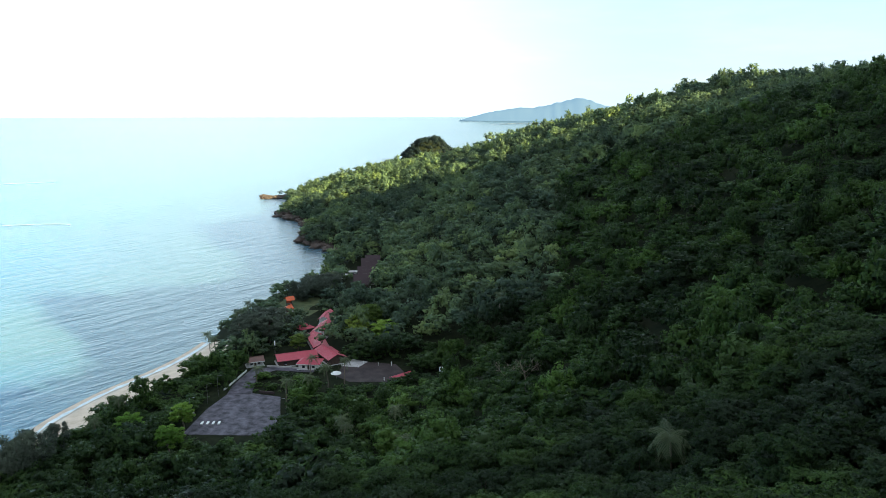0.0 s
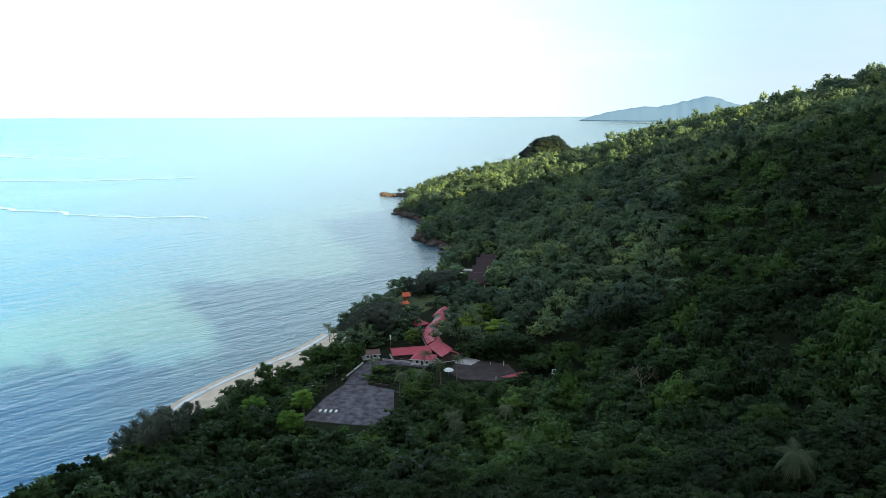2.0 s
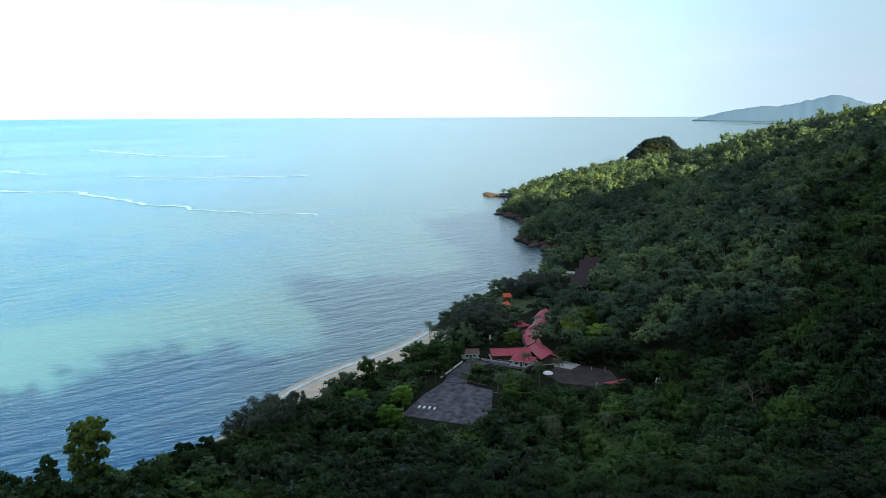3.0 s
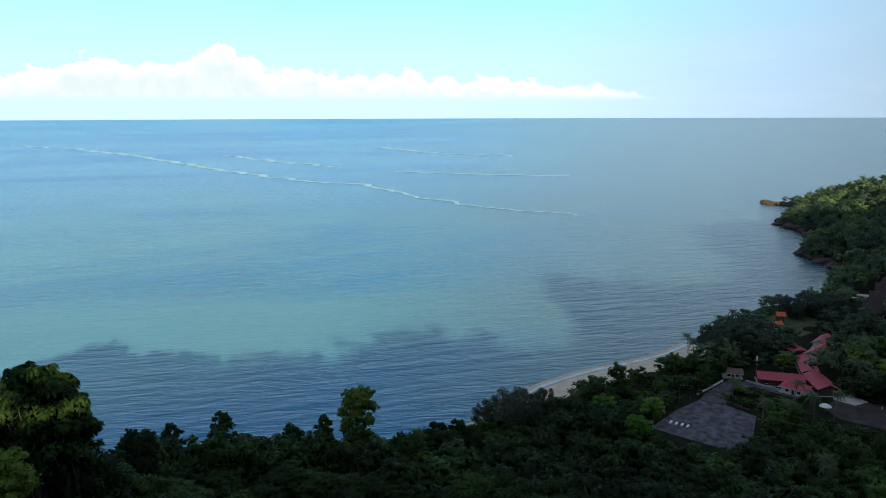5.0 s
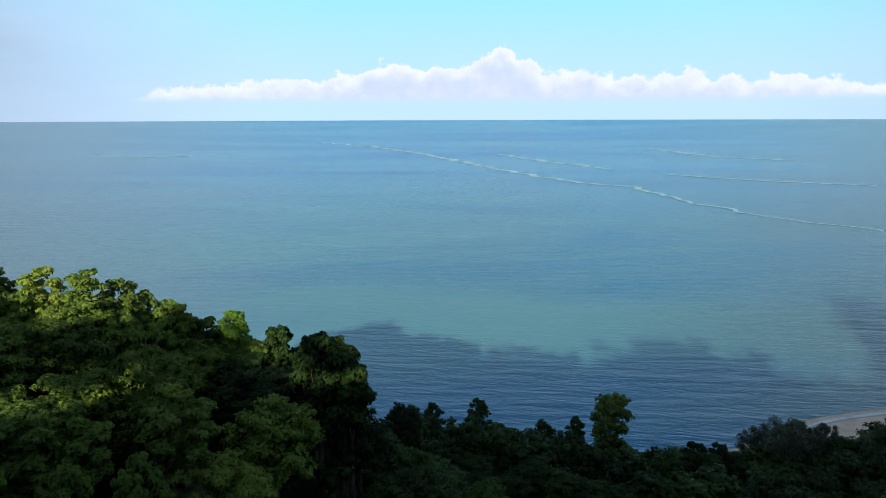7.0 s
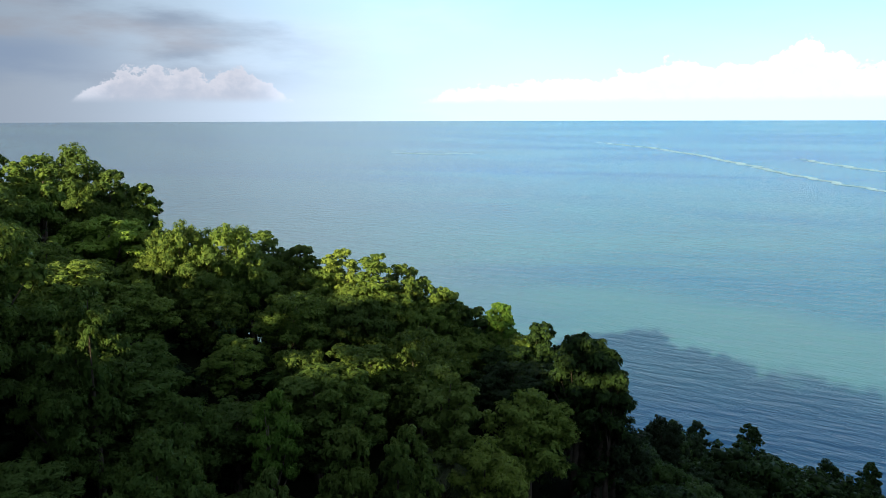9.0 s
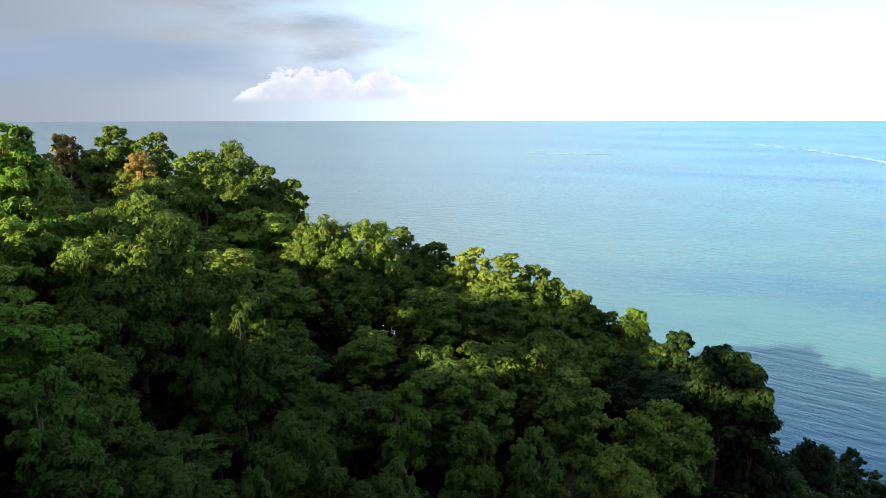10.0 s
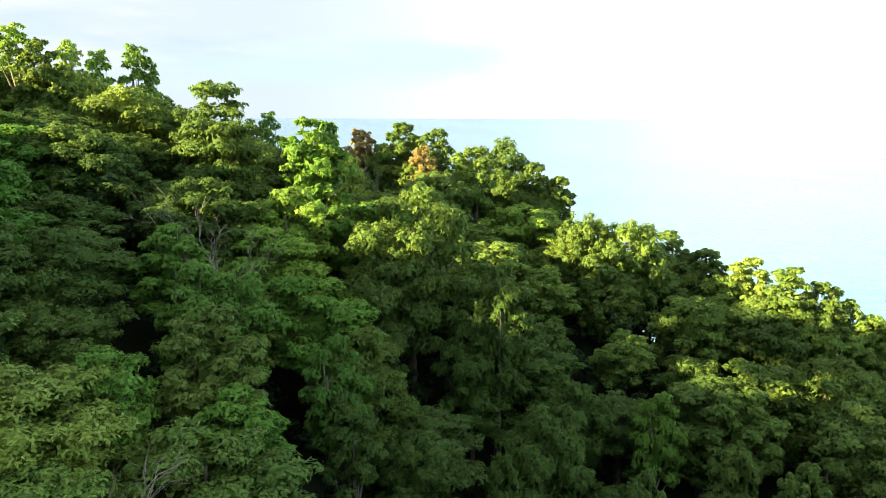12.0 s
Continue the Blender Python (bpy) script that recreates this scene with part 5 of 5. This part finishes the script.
# dark wall colour on reception and dining halls stands in for the dark hiding them
villa("reception_hall", "long low hall under a faded red metal roof", -48.5, 321.5, 19, 19, 10.5, 3.0, 1.9, RED, DARKWOOD)
villa("entrance_pavilion", "hipped red-roofed porch in front of the hall", -41, 313.5, -8, 11, 8.5, 3.0, 1.7, RED, PLASTER, hip=3.0, windows=2)
villa("dining_hall", "broad dining hall under a faded red metal roof", -33, 324, -61, 18, 9.5, 3.1, 2.2, RED, DARKWOOD)
villa("guest_wing", "narrow guest wing under a red metal roof", -41, 344, -74, 22, 8, 3.0, 1.7, RED, DARKWOOD, windows=5)
villa("square_pavilion", "small square pavilion with a pointed red roof", -50, 367, 40, 8.5, 7.5, 3.0, 2.2, RED, DARKWOOD, hip=4.0, windows=1)
villa("guest_wing", "guest house with a red gable roof and pale gable wall", -40, 366, 78, 19, 9, 3.0, 2.4, RED, PLASTER, windows=4)
villa("guest_wing", "far guest house with a red gable roof", -40.5, 388, 82, 16, 7, 3.0, 2.0, RED, PLASTER, windows=4)
villa("store_house", "small white house under an old brown tiled roof", -67, 318, 20, 8.5, 6, 2.6, 1.6, BROWNTILE, PLASTER, windows=2)
villa("lean_to", "low lean-to with a red metal roof beside the yard", 0.5, 294.5, 38, 10.5, 4, 2.4, 0.8, RED, CONCRETE, windows=0)
villa("store_shed", "white shed with a pale zinc roof among trees", 20, 298.5, -6, 5.6, 8.5, 3.0, 0.7, ZINC, WHITE, windows=1)
villa("boat_house", "low white building with an open front by the cove", -40, 496, 8, 8, 5, 2.6, 0.5, CONCRETE, PLASTER, windows=1, base=5.6)
villa("boat_house", "white-walled hut beside the row of chalets", -33, 503, 0, 6.5, 5, 3.0, 0.6, CONCRETE, PLASTER, windows=1, base=6.0)
for _k in range(6):
    villa("chalet", "dark chalet with a steep maroon shingled roof in a row", -24 + 0.6 * _k + (1.2 if _k % 2 else -0.6), 464 + 13.6 * _k, 2, 11.5, 10.4, 3.4, 6.4 - 0.4 * (_k % 3), MAROON, DARKWOOD, windows=2)


def play_tower(x, y):
    root = tagged(new("play_tower"), "orange-roofed wooden play tower with a slide on the grass", "playground")
    root.matrix_basis = pose(x, y, ground(x, y), 0, 0, 25)
    for a in (-1.5, 1.5):
        for b in (-1.5, 1.5):
            block("post", a - 0.12, a + 0.12, b - 0.12, b + 0.12, -0.8, 5.0, DARKWOOD, root)
    block("deck", -1.7, 1.7, -1.7, 1.7, 2.1, 2.3, DARKWOOD, root)
    for s in (-1, 1):
        slab4("roof_slope", (-2.6, s * 2.6, 4.6), (2.6, s * 2.6, 4.6), (2.6, 0, 6.6), (-2.6, 0, 6.6), 0.12, ORANGE, root)
    slab4("slide", (-0.5, -1.7, 2.4), (0.5, -1.7, 2.4), (0.5, -6.5, 0.3), (-0.5, -6.5, 0.3), 0.12, ORANGE, root, "orange plastic slide")
    block("side_panel", -1.7, 1.7, 1.55, 1.65, 2.3, 3.4, ORANGE, root)
    return root


play_tower(-66, 421)
villa("shelter", "small beach shelter with an orange roof", -64.5, 408, 15, 5.2, 5.0, 2.6, 1.6, ORANGE, DARKWOOD, hip=2.4, windows=0)

# paving
def paving(name, label, corners, z, mat, thick=0.5):
    v = [(x, y, z - thick) for x, y in corners] + [(x, y, z) for x, y in corners]
    n = len(corners)
    f = [tuple(range(n)), tuple(range(2 * n - 1, n - 1, -1))] + [(i, (i + 1) % n, n + (i + 1) % n, n + i) for i in range(n)]
    return tagged(solid(name, v, f, mat), label, "paving", kind="structure")


paving("car_park", "worn patchy grey asphalt car park", [(-79, 246), (-47, 243), (-46.5, 262), (-49, 279), (-61, 283.5), (-71.5, 283), (-76, 268)], 6.08, ASPHALT)
paving("road_drive", "asphalt drive up to the hall", [(-71.5, 283.4), (-61.4, 283.8), (-62.5, 296), (-62, 306), (-56, 310.4), (-39, 306.4), (-38, 309.6), (-55, 314.4), (-67, 313.5), (-69.5, 303), (-71.6, 292)], 6.10, ASPHALT)
paving("yard", "bare brown earth yard beside the hall", [(-29, 302), (-22, 294), (-6, 293), (2, 304), (-2, 315), (-16, 319), (-26, 316)], 6.07, DIRT)
paving("yard_paved", "grey paved corner of the yard", [(-27, 314), (-19, 312), (-15, 319), (-22, 323), (-27.5, 320)], 6.13, CONCRETE, 0.4)
paving("lawn", "rough lawn between the houses and the beach", [(-70, 402), (-52, 398), (-47, 412), (-50, 440), (-70, 444), (-74, 425)], 6.05, GRASS)
for _x in (-74.2, -72.1, -70.0, -67.9):
    tagged(block("bollard", _x - 0.42, _x + 0.42, 253.6, 255.9, 6.07, 6.55, WHITE, bevel=0.08), "white painted concrete parking block on asphalt", "parking block", "parking blocks")


def low_wall(name, label, knots, z0, z1, half, mat):
    line = curve_points(knots, 1.0)
    d = np.gradient(line, axis=0)
    d /= np.linalg.norm(d, axis=1, keepdims=True)
    nrm = np.stack([-d[:, 1], d[:, 0]], 1) * half
    a, b = line - nrm, line + nrm
    n = len(line)
    v = np.concatenate([np.c_[a, np.full(n, z0)], np.c_[a, np.full(n, z1)], np.c_[b, np.full(n, z1)], np.c_[b, np.full(n, z0)]])
    i = np.arange(4 * n).reshape(4, n)
    f = np.concatenate([np.stack([i[k, :-1], i[k, 1:], i[k + 1, 1:], i[k + 1, :-1]], -1) for k in range(3)])
    return tagged(new(name, arrays_mesh(name, v, f, [mat])), label, "wall")


low_wall("parapet_wall", "low white parapet beside the drive", [(-74.5, 284), (-73, 291), (-71.2, 299), (-69.8, 306), (-68.2, 314)], 5.4, 6.75, 0.2, WHITE)
low_wall("parapet_wall", "long pale parapet along the drive", [(-64.5, 315.6), (-58, 315.4), (-52, 313.6), (-45, 311), (-38, 309.8)], 5.4, 6.8, 0.22, CONCRETE)
low_wall("retaining_wall", "dark mossy retaining wall behind the car park", [(-62, 285), (-55, 283), (-48, 281)], 5.4, 7.0, 0.3, DIRT)


def lamp_post(x, y, h, name, label, head):
    root = tagged(new(name), label, "lamp post", "lamp posts")
    root.matrix_basis = pose(x, y, ground(x, y))
    part("pole", arrays_mesh("pole", *tube([(0, 0, -0.8), (0, 0, h * 0.5), (0, 0, h)], [0.08, 0.06, 0.045], 8), [STEEL], smooth=True), root)
    if head == "arm":
        part("arm", arrays_mesh("arm", *tube([(0, 0, h - 0.1), (0.5, 0, h + 0.25), (1.4, 0, h + 0.3)], [0.05, 0.04, 0.04], 6), [STEEL], smooth=True), root)
        block("lantern", 1.2, 1.9, -0.14, 0.14, h + 0.2, h + 0.36, STEEL, root, 0.03)
    else:
        block("lantern", -0.25, 0.25, -0.25, 0.25, h - 2.2, h, WHITE, root, 0.05)


for _x, _y, _h in ((-74.5, 281, 9), (-77, 274, 8), (-45.5, 257, 8), (-79.5, 259, 8.5), (-46, 274, 9), (-39.5, 303, 7)):
    lamp_post(_x, _y, _h, "street_lamp", "thin grey street lamp beside the car park", "arm")
lamp_post(-58, 321, 10.5, "sign_pole", "slim pole with a tall white box at its top", "box")


def parasol(x, y):
    root = tagged(new("garden_parasol"), "white domed garden parasol on a post", "parasol")
    root.matrix_basis = pose(x, y, 6.0)
    part("pole", arrays_mesh("pole", *tube([(0, 0, -0.3), (0, 0, 3.0)], [0.06, 0.05], 8), [STEEL], smooth=True), root)
    rings = [(0.05, 3.6), (0.9, 3.45), (1.8, 3.05), (2.3, 2.6), (2.2, 2.55), (0.9, 3.3), (0.05, 3.5)]
    v = np.array([(q * math.cos(a), q * math.sin(a), z) for q, z in rings for a in np.linspace(0, 6.2832, 12, endpoint=False)])
    i = np.arange(len(v)).reshape(len(rings), 12)
    j = np.roll(i, -1, 1)
    part("canopy", arrays_mesh("canopy", v, np.stack([i[:-1], j[:-1], j[1:], i[1:]], -1).reshape(-1, 4), [WHITE]), root)


parasol(-28, 298)


def slab_bench(x, y, turn):
    root = tagged(new("picnic_bench"), "weathered pale slab bench at the edge of the car park", "bench", "benches")
    root.matrix_basis = pose(x, y, 5.95, 0, 0, turn)
    block("top", -2.6, 2.6, -0.7, 0.7, 0.75, 0.95, CONCRETE, root)
    for s in (-1.9, 1.9):
        block("leg", s - 0.2, s + 0.2, -0.5, 0.5, -0.4, 0.75, CONCRETE, root)


slab_bench(-84, 259.5, 40)
slab_bench(-81.5, 262, 40)


def yard_post(x, y, h):
    root = tagged(new("yard_post"), "short white post standing in the yard", "post", "yard posts")
    root.matrix_basis = pose(x, y, 6.05)
    block("shaft", -0.12, 0.12, -0.12, 0.12, -0.3, h, WHITE, root, 0.02)
    block("cap", -0.2, 0.2, -0.2, 0.2, h, h + 0.12, CONCRETE, root, 0.02)


for _x, _y, _h in ((-17, 316, 1.6), (-10, 314, 1.2), (-4, 313, 2.0), (-19, 312, 1.2), (-7, 295, 1.2)):
    yard_post(_x, _y, _h)
